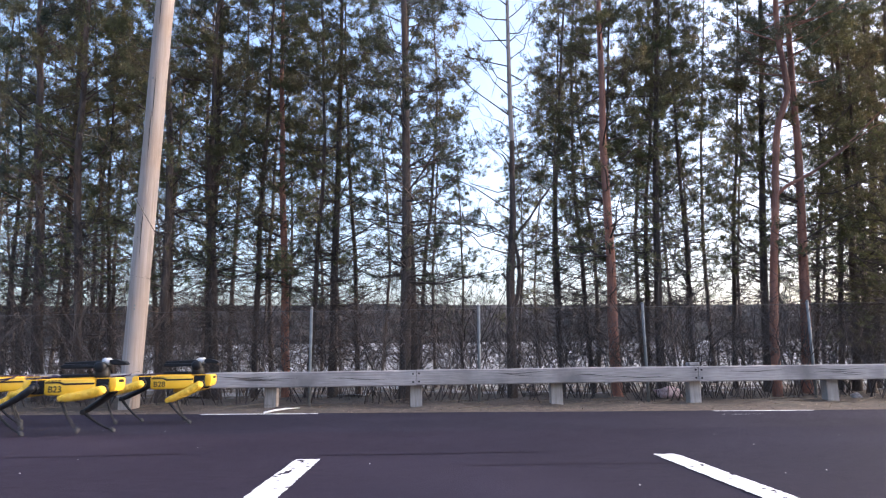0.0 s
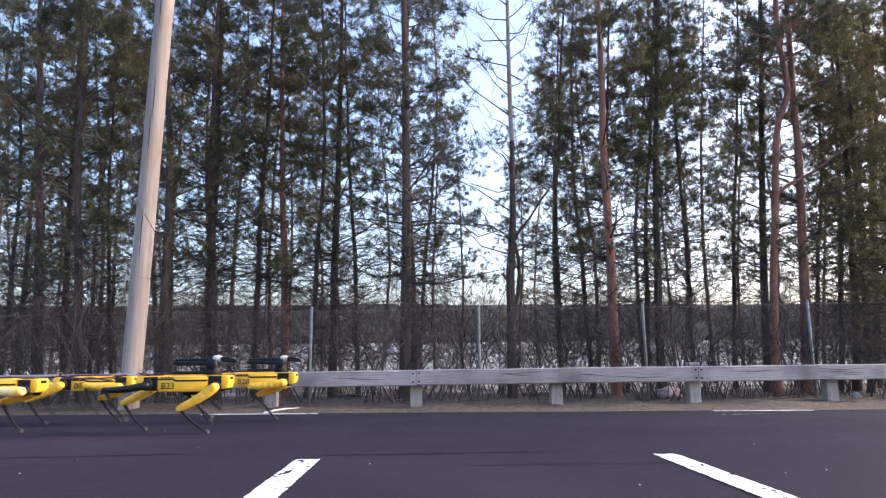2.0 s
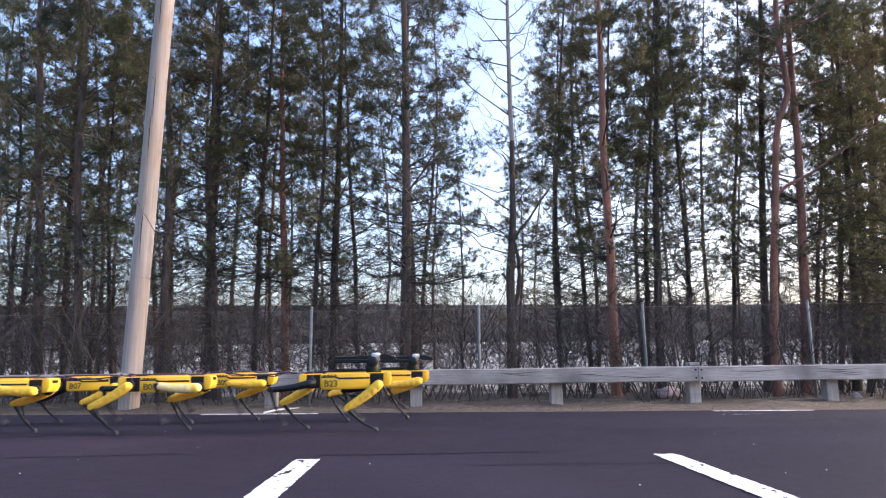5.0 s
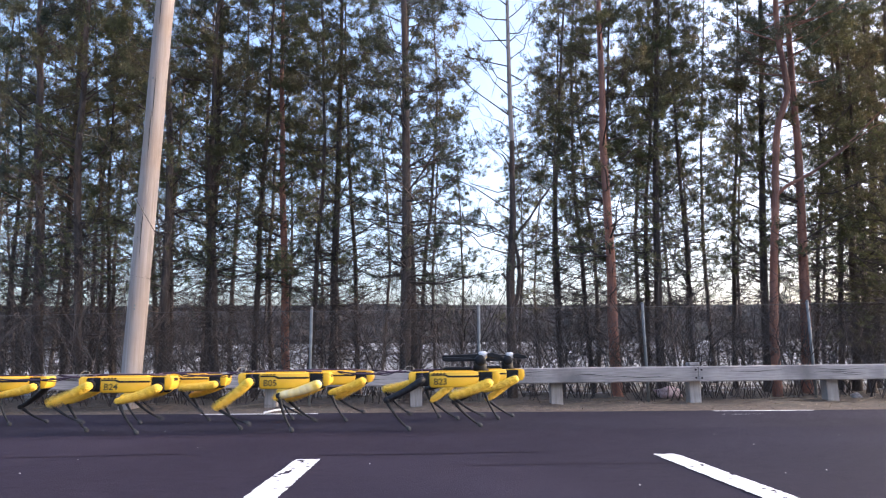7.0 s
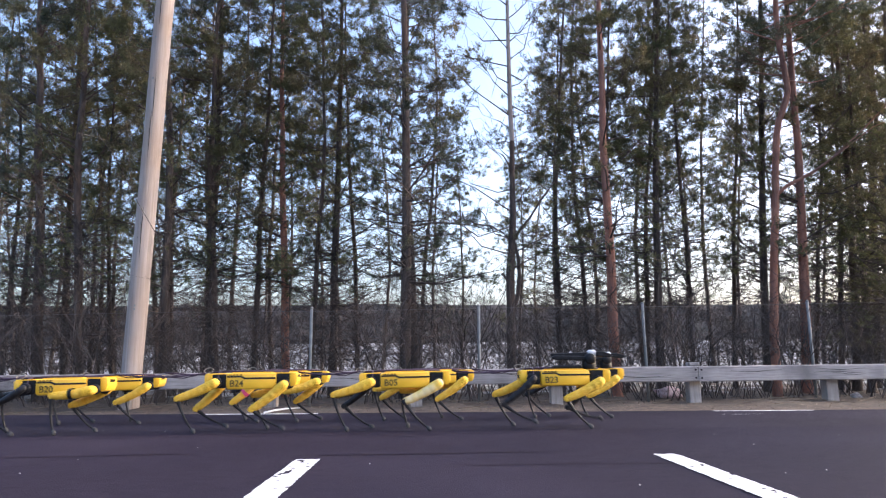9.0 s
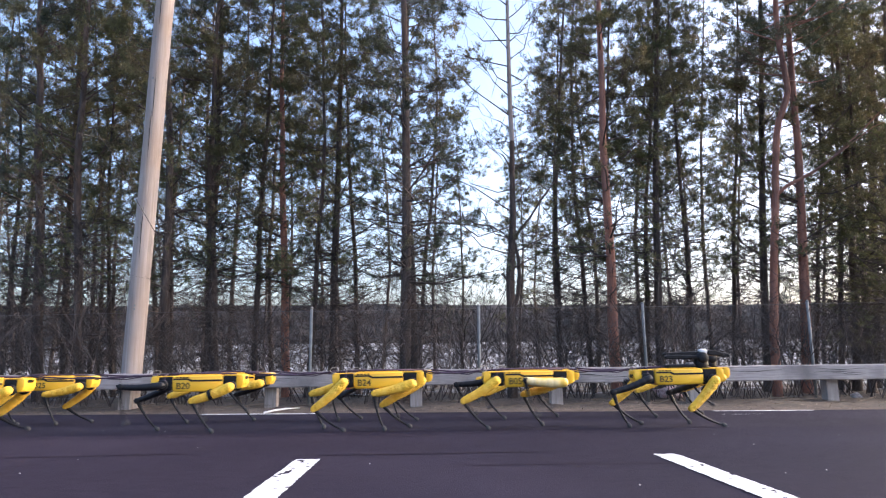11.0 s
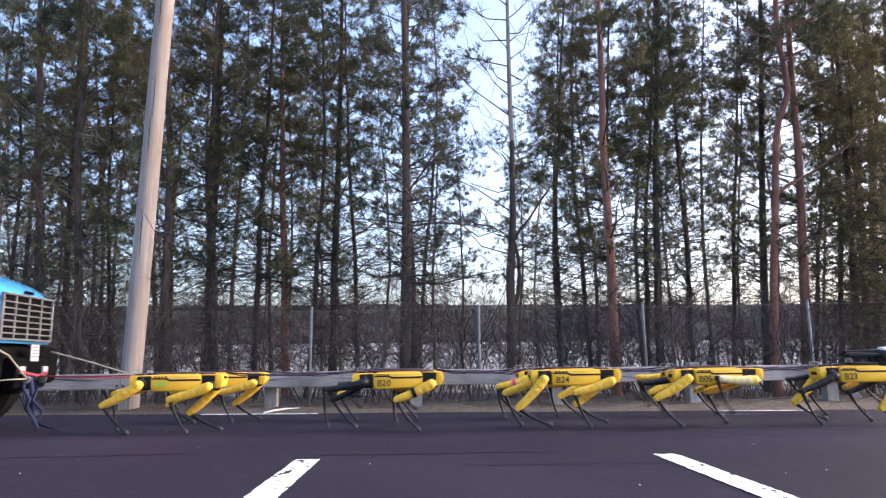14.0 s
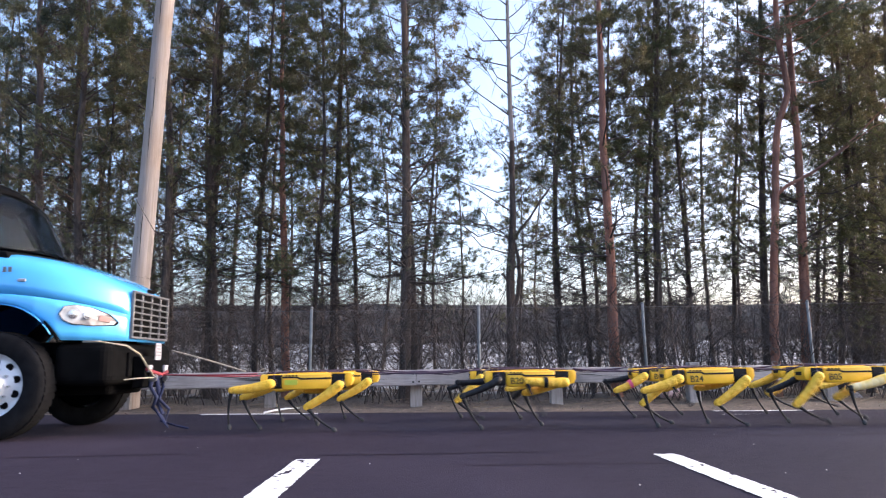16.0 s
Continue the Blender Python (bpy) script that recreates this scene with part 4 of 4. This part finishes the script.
# ---- tow lines between the machines ----
def tow_line(length, red):
    s = Soup()
    n = 9
    pts = [(length * k / (n - 1), 0.008 * math.sin(k * 2.1), -0.035 * math.sin(math.pi * k / (n - 1))) for k in range(n)]
    s.tube(pts, [0.009] * n, 6, True)
    s.tube([(x, y + 0.02, z - 0.004 - 0.02 * math.sin(k * 1.3)) for k, (x, y, z) in enumerate(pts)], [0.006] * n, 5, True)
    return tagged(s.ob("tow_line", M["redrope"] if red else M["strap"]), ("thin red" if red else "dark purple webbing") + " tow line strung between two robots", "rope", "tow lines")


LINES = []
for row in (range(0, 4), range(5, 9)):
    for i in row:
        a, b = TEAM[i], TEAM[i + 1]
        gap = place(a[2], 11) - place(b[2], 11) - 0.98
        LINES.append((tow_line(gap, False), a, b, gap))


def walk_line(item):
    ob, a, b, gap = item
    rows = []
    for i in range(33):
        t = i / 2
        xa, xb = place(a[2], t) - 0.5, place(b[2], t) + 0.48
        rows.append((t, pose((xa + xb) / 2 - gap / 2, a[1], 0.665 + body_height(xa))))
    walk(ob, rows)


# ---- truck ----
def truck():
    """Origin on the ground below the middle of the grille; x forward."""
    g = empty("truck", "light blue truck with dark cab glass, towed by the robots", "truck")
    # hood: a lofted shell, narrowing to the grille
    stations = ((0.0, 0.52, 1.56, 0.09), (-0.05, 0.60, 1.60, 0.10), (-0.18, 0.74, 1.68, 0.13), (-0.35, 0.88, 1.76, 0.16), (-0.55, 0.99, 1.83, 0.18), (-0.75, 1.04, 1.89, 0.20), (-1.0, 1.06, 1.94, 0.21), (-1.3, 1.06, 1.98, 0.21), (-1.7, 1.06, 2.0, 0.21), (-1.9, 1.06, 2.0, 0.21))
    bm = bmesh.new()
    rings = []
    for x, w, top, sh in stations:
        rings.append([bm.verts.new((x, u * w, 1.0 + (top - 1.0) * h)) for u, h in ((-1.0, 0.5), (-0.995, 0.62), (-0.97, 0.76), (-0.91, 0.88), (-0.8, 0.95), (-0.6, 0.985), (-0.35, 1.0), (0, 1.01), (0.35, 1.0), (0.6, 0.985), (0.8, 0.95), (0.91, 0.88), (0.97, 0.76), (0.995, 0.62), (1.0, 0.5))])
    for a, b in zip(rings, rings[1:]):
        for k in range(len(a) - 1):
            bm.faces.new((a[k], a[k + 1], b[k + 1], b[k]))
    nose = [bm.verts.new((0.0, y, 1.0)) for y in (0.52, -0.52)]
    bm.faces.new(rings[0] + nose)
    bmesh.ops.recalc_face_normals(bm, faces=bm.faces)
    hood = part("hood", bm, M["truckblue"], g, "glossy light blue hood", True)
    hood.modifiers.new("thick", "SOLIDIFY").thickness = 0.015
    sx_ = [q[0] for q in stations][::-1]

    def arch(x):
        d = 0.69 ** 2 - (x + 1.14) ** 2
        return max(1.0, 0.68 + math.sqrt(d)) if d > 0 else 1.0
    # fenders: side panels with the wheel arch cut out and a rolled lip
    for sy in (-1, 1):
        bm = bmesh.new()
        cols = []
        for x in spaced(0.0, -1.9, 95):
            w = float(np.interp(x, sx_, [q[1] for q in stations][::-1]))
            top = 1.0 + 0.5 * (float(np.interp(x, sx_, [q[2] for q in stations][::-1])) - 1.0)
            low = min(arch(x), top - 0.01)
            cols.append([bm.verts.new((x, sy * (w + 0.012 * math.sin(math.pi * k / 4)), low + (top - low) * k / 4)) for k in range(5)])
        for a, b in zip(cols, cols[1:]):
            for k in range(4):
                bm.faces.new((a[k], a[k + 1], b[k + 1], b[k]) if sy < 0 else (a[k], b[k], b[k + 1], a[k + 1]))
        bmesh.ops.recalc_face_normals(bm, faces=bm.faces)
        fd = part("fender", bm, M["truckblue"], g, "light blue fender", True)
        fd.modifiers.new("thick", "SOLIDIFY").thickness = 0.02
        s = Soup()
        s.tube([(x, sy * 1.055, arch(x)) for x in spaced(-0.56, -1.72, 30)], [0.007] * 31, 6, True)
        s.ob("fender_lip", M["truckblue"], fd)
        part("mud_liner", prism([(-1.14 + 0.72 * math.cos(a), 0.66 + 0.74 * math.sin(a)) for a in spaced(0.45, 2.7, 16)] + [(-1.14 + 0.70 * math.cos(a), 0.66 + 0.72 * math.sin(a)) for a in spaced(2.7, 0.45, 16)], sy * 0.55, sy * 1.02), M["dark"], g)
    # grille
    gr = part("grille", box(0.0, 0.012, -0.50, 0.50, 1.05, 1.545), M["dark"], g)
    part("grille_frame", box(0.0, 0.035, -0.515, 0.515, 1.535, 1.56, 0.006), M["grillegrey"], gr)
    part("grille_frame", box(0.0, 0.035, -0.515, 0.515, 1.03, 1.055, 0.006), M["grillegrey"], gr)
    for sy in (-0.515, 0.485):
        part("grille_frame", box(0.0, 0.035, sy, sy + 0.03, 1.055, 1.535, 0.006), M["grillegrey"], gr)
    for k in range(6):
        z = 1.10 + 0.07 * k
        part("grille_bar", box(0.012, 0.034, -0.485, 0.485, z, z + 0.017, 0.004), M["grillegrey"], gr)
    for k in range(3):
        y = -0.26 + 0.26 * k
        part("grille_bar", box(0.012, 0.030, y - 0.012, y + 0.012, 1.055, 1.535, 0.004), M["grillegrey"], gr)
    part("badge", box(-0.01, 0.02, -0.09, 0.09, 1.575, 1.61, 0.012), M["dark"], g, "dark oval emblem")
    # headlamps
    for sy in (-1, 1):
        lamp_o = [(-0.30 + (x + 0.40) * 0.88, 1.26 + (z - 1.22) * 1.22) for x, z in [(-0.64, 1.225), (-0.60, 1.29), (-0.50, 1.305), (-0.36, 1.285), (-0.22, 1.235), (-0.15, 1.17), (-0.17, 1.145), (-0.35, 1.135), (-0.52, 1.145), (-0.60, 1.175)]]

        def wall(x):
            return float(np.interp(x, [-1, -0.75, -0.55, -0.35, -0.18, -0.05], [1.06, 1.04, 0.99, 0.88, 0.74, 0.60])) + 0.012
        for nm, grow, off, mt in (("headlamp", 1.0, 0.030, M["lamp"]), ("headlamp_rim", 1.06, 0.018, M["dark"])):
            bm = bmesh.new()
            cx, cz = -0.3, 1.26
            f = [bm.verts.new((cx + (x - cx) * grow, sy * (wall(cx + (x - cx) * grow) + off), cz + (z - cz) * grow)) for x, z in lamp_o]
            b = [bm.verts.new((v.co.x, v.co.y - sy * 0.03, v.co.z)) for v in f]
            m0 = bm.verts.new((cx, sy * (wall(cx) + off + 0.012), cz))
            for k in range(len(f)):
                k2 = (k + 1) % len(f)
                bm.faces.new((f[k], f[k2], m0))
                bm.faces.new((f[k], b[k], b[k2], f[k2]))
            bmesh.ops.recalc_face_normals(bm, faces=bm.faces)
            lp = part(nm, bm, mt, g, "clear swept-back headlamp" if nm == "headlamp" else "")
        for x, z, r in ((-0.40, 1.265, 0.05), (-0.29, 1.255, 0.044)):
            ang = math.degrees(math.atan2(wall(x - 0.05) - wall(x + 0.05), 0.1))
            o = part("reflector", lathe([(r, 0), (r * 0.9, 0.012), (0.01, 0.016)], 16, "Y"), M["chrome"], g)
            o.matrix_basis = pose(x, sy * (wall(x) + 0.036), z, 0, 0, 180 + ang if sy < 0 else -ang)
        o = part("turn_signal", box(-0.06, 0.06, -0.006, 0.006, -0.03, 0.03, 0.005), M["amber"], g)
        o.matrix_basis = pose(-0.16, sy * (wall(-0.16) + 0.034), 1.225, 0, 8, 40 if sy < 0 else -40)
        part("side_marker", box(-0.94, -0.86, sy * 1.047 - 0.012, sy * 1.047 + 0.012, 1.60, 1.63, 0.006), M["whiteplate"], g)
    # cab: pillars, roof, curved windshield
    part("lower_cab", box(-3.55, -1.86, -1.06, 1.06, 0.95, 1.96, 0.05), M["truckblue"], g, "light blue lower cab and doors")

    def shield(y, z):
        return float(np.interp(z, [1.90, 2.17, 2.60, 2.83], [-1.06, -1.18, -1.40, -1.70])) - 0.62 * (abs(y) / 0.98) ** 2.2

    def shell(name, zs, ys, material, off, label, back=None):
        bm = bmesh.new()
        grid = [[bm.verts.new(((shield(y, z) if back is None else back(y, z)) + off, y, z)) for y in ys] for z in zs]
        for a, b in zip(grid, grid[1:]):
            for k in range(len(ys) - 1):
                bm.faces.new((a[k], a[k + 1], b[k + 1], b[k]))
        bmesh.ops.recalc_face_normals(bm, faces=bm.faces)
        o = part(name, bm, material, g, label, True)
        o.modifiers.new("thick", "SOLIDIFY").thickness = 0.008
        return o
    ws = shell("windshield", spaced(1.98, 2.72, 10), spaced(-0.93, 0.93, 24), M["glass"], 0.0, "curved raked windshield")
    ws.visible_shadow = False
    shell("windshield_base", [1.86, 1.93, 1.985], spaced(-0.97, 0.97, 24), M["dark"], 0.006, "black windshield surround")
    shell("windshield_header", [2.71, 2.77, 2.83], spaced(-0.97, 0.97, 24), M["dark"], 0.006, "black windshield header")
    bm = bmesh.new()
    rows_r = []
    for y in spaced(-1.0, 1.0, 16):
        x0 = shield(min(0.98, abs(y)), 2.80)
        rows_r.append([bm.verts.new((x, y, z - 0.10 * abs(y) ** 4)) for x, z in ((x0 + 0.01, 2.80), (x0 - 0.12, 2.87), (x0 - 0.4, 2.91), (-3.0, 2.93), (-3.5, 2.90), (-3.55, 2.78))])
    for a, b in zip(rows_r, rows_r[1:]):
        for k in range(5):
            bm.faces.new((a[k], a[k + 1], b[k + 1], b[k]))
    bmesh.ops.recalc_face_normals(bm, faces=bm.faces)
    rf = part("roof", bm, M["dark"], g, "dark cab roof", True)
    rf.modifiers.new("thick", "SOLIDIFY").thickness = 0.03
    for sy in (-1, 1):
        s = Soup()
        s.tube([(shield(0.97, z) - 0.01, sy * 0.97, z) for z in (1.88, 2.05, 2.25, 2.45, 2.65, 2.82)], [0.04] * 6, 8, True)
        s.ob("windshield_pillar", M["dark"], g)
        part("door_frame", box(-2.92, -2.80, sy * 0.99 - 0.03, sy * 0.99 + 0.03, 1.93, 2.83), M["dark"], g)
        part("door_sill", box(-3.55, -1.72, sy * 1.0 - 0.03, sy * 1.0 + 0.03, 1.93, 1.98), M["dark"], g)
        dw = part("side_window", prism([(-1.78, 1.98), (-2.28, 2.78), (-2.80, 2.80), (-2.80, 1.98)], sy * 0.985 - 0.004, sy * 0.985 + 0.004), M["glass"], g, "dark side window")
        dw.visible_shadow = False
        wp = Soup()
        wp.tube([(shield(y, 2.0) + 0.02, y, 2.0 + 0.03 * abs(y)) for y in spaced(sy * 0.1, sy * 0.7, 6)], [0.008] * 7, 5, True)
        wp.ob("wiper", M["dark"], g)
    part("cowl", prism([(-1.10, 1.80), (-1.16, 1.94), (-1.86, 1.97), (-1.86, 1.80)], -0.93, 0.93, 0.01), M["dark"], g, "black cowl below the windshield")
    part("dashboard", prism([(-1.75, 1.90), (-1.78, 2.05), (-2.1, 2.08), (-2.2, 1.80), (-1.75, 1.80)], -0.90, 0.90, 0.02), M["cabin"], g)
    part("cab_back", box(-3.54, -3.48, -1.0, 1.0, 1.9, 2.80), M["cabin"], g)
    for sy in (-0.5, 0.5):
        part("seat", box(-3.25, -3.05, sy - 0.25, sy + 0.25, 1.75, 2.5, 0.06), M["cabin"], g, "grey seat back")
    sw = Soup()
    sw.tube([(-2.25 + 0.10 * math.sin(a), 0.5 + 0.22 * math.cos(a), 2.02 + 0.2 * math.sin(a)) for a in [k * math.pi / 12 for k in range(25)]], [0.016] * 25, 6)
    sw.ob("steering_wheel", M["dark"], g)
    ant = Soup()
    ant.tube([(-1.62, -0.4, 2.70), (-1.62, -0.41, 3.05)], [0.006, 0.003], 5)
    ant.ob("aerial", M["dark"], g)
    # lower front: bumper beam, radiator, axle, frame
    part("bumper", prism([(0.10, 0.50), (0.12, 0.62), (0.12, 0.80), (0.08, 0.84), (-0.02, 0.84), (-0.02, 0.48)], -0.32, 0.32, 0.012), M["dark"], g, "black tow beam")
    part("splash_panel", box(-0.62, -0.03, -0.88, 0.88, 0.53, 0.985, 0.10, 4), M["dark"], g)
    part("sump", box(-1.7, -0.2, -0.45, 0.45, 0.42, 1.0, 0.05), M["dark"], g)
    for sy in (-0.42, 0.42):
        part("frame_rail", box(-7.2, 0.0, sy - 0.05, sy + 0.05, 0.62, 0.88, 0.01), M["dark"], g)
        part("marker_lamp", box(0.12, 0.15, sy * 0.55 - 0.05, sy * 0.55 + 0.05, 0.66, 0.74, 0.008), M["whiteplate"], g, "small white lamp")
        part("tow_hook", lathe([(0.03, -0.02), (0.05, -0.015), (0.05, 0.015), (0.03, 0.02)], 14, "Y", at=(0.15, sy * 0.4, 0.60)), M["grillegrey"], g)
    part("notice_plate", box(0.125, 0.135, -0.08, 0.08, 0.80, 0.99), M["whiteplate"], g, "small white notice plate with unreadable print")
    for k in range(4):
        part("print_bar", box(0.136, 0.138, -0.065, 0.055, 0.955 - 0.036 * k, 0.967 - 0.036 * k), M["grillegrey"], g)
    part("front_axle", lathe([(0.06, -0.9), (0.06, 0.9)], 14, "Y", at=(-1.12, 0, 0.50)), M["dark"], g)
    # unreadable fleet code on the hood side
    for k in range(2):
        part("code_bar", box(-1.10 + 0.055 * k, -1.065 + 0.055 * k, -1.0535, -1.0505, 1.70, 1.755), M["grillegrey"], g)
    # ropes about the bumper
    for nm, m2, pts, r in (("rope", "whiterope", [(-0.30, -0.91, 0.985), (-0.15, -0.88, 0.985), (0.02, -0.6, 0.95), (0.10, -0.45, 0.86), (0.16, -0.25, 0.66), (0.18, -0.15, 0.58)], 0.011),
                           ("rope", "whiterope", [(-0.55, -0.80, 0.56), (-0.2, -0.6, 0.57), (0.1, -0.35, 0.60), (0.17, -0.2, 0.60)], 0.008),
                           ("strap", "bluerope", [(0.16, -0.1, 0.62), (0.20, -0.1, 0.45), (0.17, -0.05, 0.32), (0.26, -0.1, 0.20), (0.24, -0.12, 0.12), (0.42, -0.1, 0.06), (0.6, -0.25, 0.045)], 0.028),
                           ("strap", "bluerope", [(0.15, -0.16, 0.64), (0.13, -0.17, 0.50), (0.20, -0.15, 0.38), (0.15, -0.12, 0.27), (0.27, -0.16, 0.16), (0.36, -0.2, 0.05)], 0.022),
                           ("strap", "bluerope", [(0.19, -0.05, 0.62), (0.24, -0.08, 0.50), (0.21, -0.1, 0.36), (0.31, -0.06, 0.24), (0.29, -0.1, 0.10), (0.50, -0.16, 0.05)], 0.02),
                           ("strap", "redrope", [(0.10, -0.30, 0.70), (0.17, -0.2, 0.66), (0.19, 0.0, 0.63), (0.17, 0.2, 0.66)], 0.022)):
        s = Soup()
        s.tube(pts, [r * (0.45 if nm == "strap" and p[2] < 0.15 else 1) for p in pts], 7, True)
        s.ob(nm, M[m2], g, {"whiterope": "cream rope", "bluerope": "dangling tangled dark blue strap", "redrope": "red strap"}[m2])
    wheels = []
    for sx, sy in ((-1.12, -1), (-1.12, 1), (-6.0, -1), (-6.0, 1)):
        tr = lathe([(0.325, 0.02), (0.35, 0.0), (0.48, 0.0), (0.525, 0.02), (0.545, 0.06), (0.545, 0.22), (0.525, 0.26), (0.48, 0.28), (0.35, 0.28), (0.325, 0.26)], 56, "Y", closed=False)
        w = part("wheel", tr, M["tyre"], g, "large black tyre on white steel wheel", True)
        dsh = lathe([(0.33, 0.02), (0.318, 0.035), (0.30, 0.09), (0.246, 0.08), (0.15, 0.05), (0.13, 0.03), (0.125, -0.005), (0.07, -0.02), (0.01, -0.02)], 40, "Y", closed=False)
        part("rim", dsh, M["rim"], w, "white steel rim", True)
        part("rim_barrel", lathe([(0.34, 0.02), (0.325, 0.14), (0.34, 0.26)], 40, "Y", closed=False), M["dark"], w)
        part("brake_drum", lathe([(0.05, 0.13), (0.29, 0.14), (0.305, 0.24), (0.05, 0.25)], 32, "Y"), M["dark"], w, "black brake drum", True)
        for k in range(10):
            a = 2 * math.pi * k / 10
            part("rim_hole", lathe([(0.038, 0.070), (0.038, 0.1)], 14, "Y", at=(0.235 * math.cos(a), 0, 0.235 * math.sin(a))), M["dark"], w, "")
            a += 0.314
            part("wheel_nut", lathe([(0.014, 0.028), (0.014, 0.06)], 6, "Y", at=(0.17 * math.cos(a), 0, 0.17 * math.sin(a))), M["chrome"], w)
        for k in range(44):
            a = 2 * math.pi * k / 44
            o = part("tread_block", box(-0.028, 0.028, 0.035, 0.245, -0.008, 0.006), M["tyre"], w)
            o.matrix_basis = Matrix.Rotation(a, 4, "Y") @ pose(0, 0, 0.541)
        wheels.append((w, sx, sy))
    return g, wheels


TRUCK_V = 0.71
TRUCK, WHEELS = truck()


def truck_x(t):
    return -3.25 + TRUCK_V * (t - 16.0)


def walk_truck():
    walk(TRUCK, [(t, pose(truck_x(t), 8.12, 0)) for t in spaced(0, 16, 32)])
    for w, sx, sy in WHEELS:
        walk(w, [(t, pose(sx, -1.07 if sy < 0 else 1.07, 0.549, 0, math.degrees(truck_x(t) / 0.549), 0) @ pose(0, 0, 0, 0, 0, 0 if sy < 0 else 180)) for t in spaced(0, 16, 32)])


# ropes from the truck to the last pair
def haul_rope(x1, z1, y1, label, material, sag, r):
    s = Soup()
    n = 10
    s.tube([(x1 * k / n, y1 * k / n, (z1 - 0.63) * k / n - sag * math.sin(math.pi * k / n)) for k in range(n + 1)], [r] * (n + 1), 6, True)
    return tagged(s.ob("haul_rope", M[material]), label, "rope", "tow lines")


HAUL = [(haul_rope(1.18, 0.63, NEAR_Y - 8.12, "thin red tow rope from truck to robot", "redrope", 0.01, 0.008), 0.17, 8.12, 0.63),
        (haul_rope(1.35, 0.60, FAR_Y - 8.12, "thin red tow rope from truck to robot", "redrope", 0.02, 0.008), 0.17, 8.12, 0.63),
        (haul_rope(0.86, 0.37, 0.1, "stiff cream rope reaching forward from the truck", "whiterope", -0.008, 0.010), 0.22, 8.3, 0.91)]


def motions():
    for item in TEAM:
        walk_robot(item)
    for item in LINES:
        walk_line(item)
    walk_truck()
    for ob, dx, y, z in HAUL:
        walk(ob, [(t, pose(truck_x(t) + dx, y, z)) for t in spaced(0, 16, 16)])


motions()
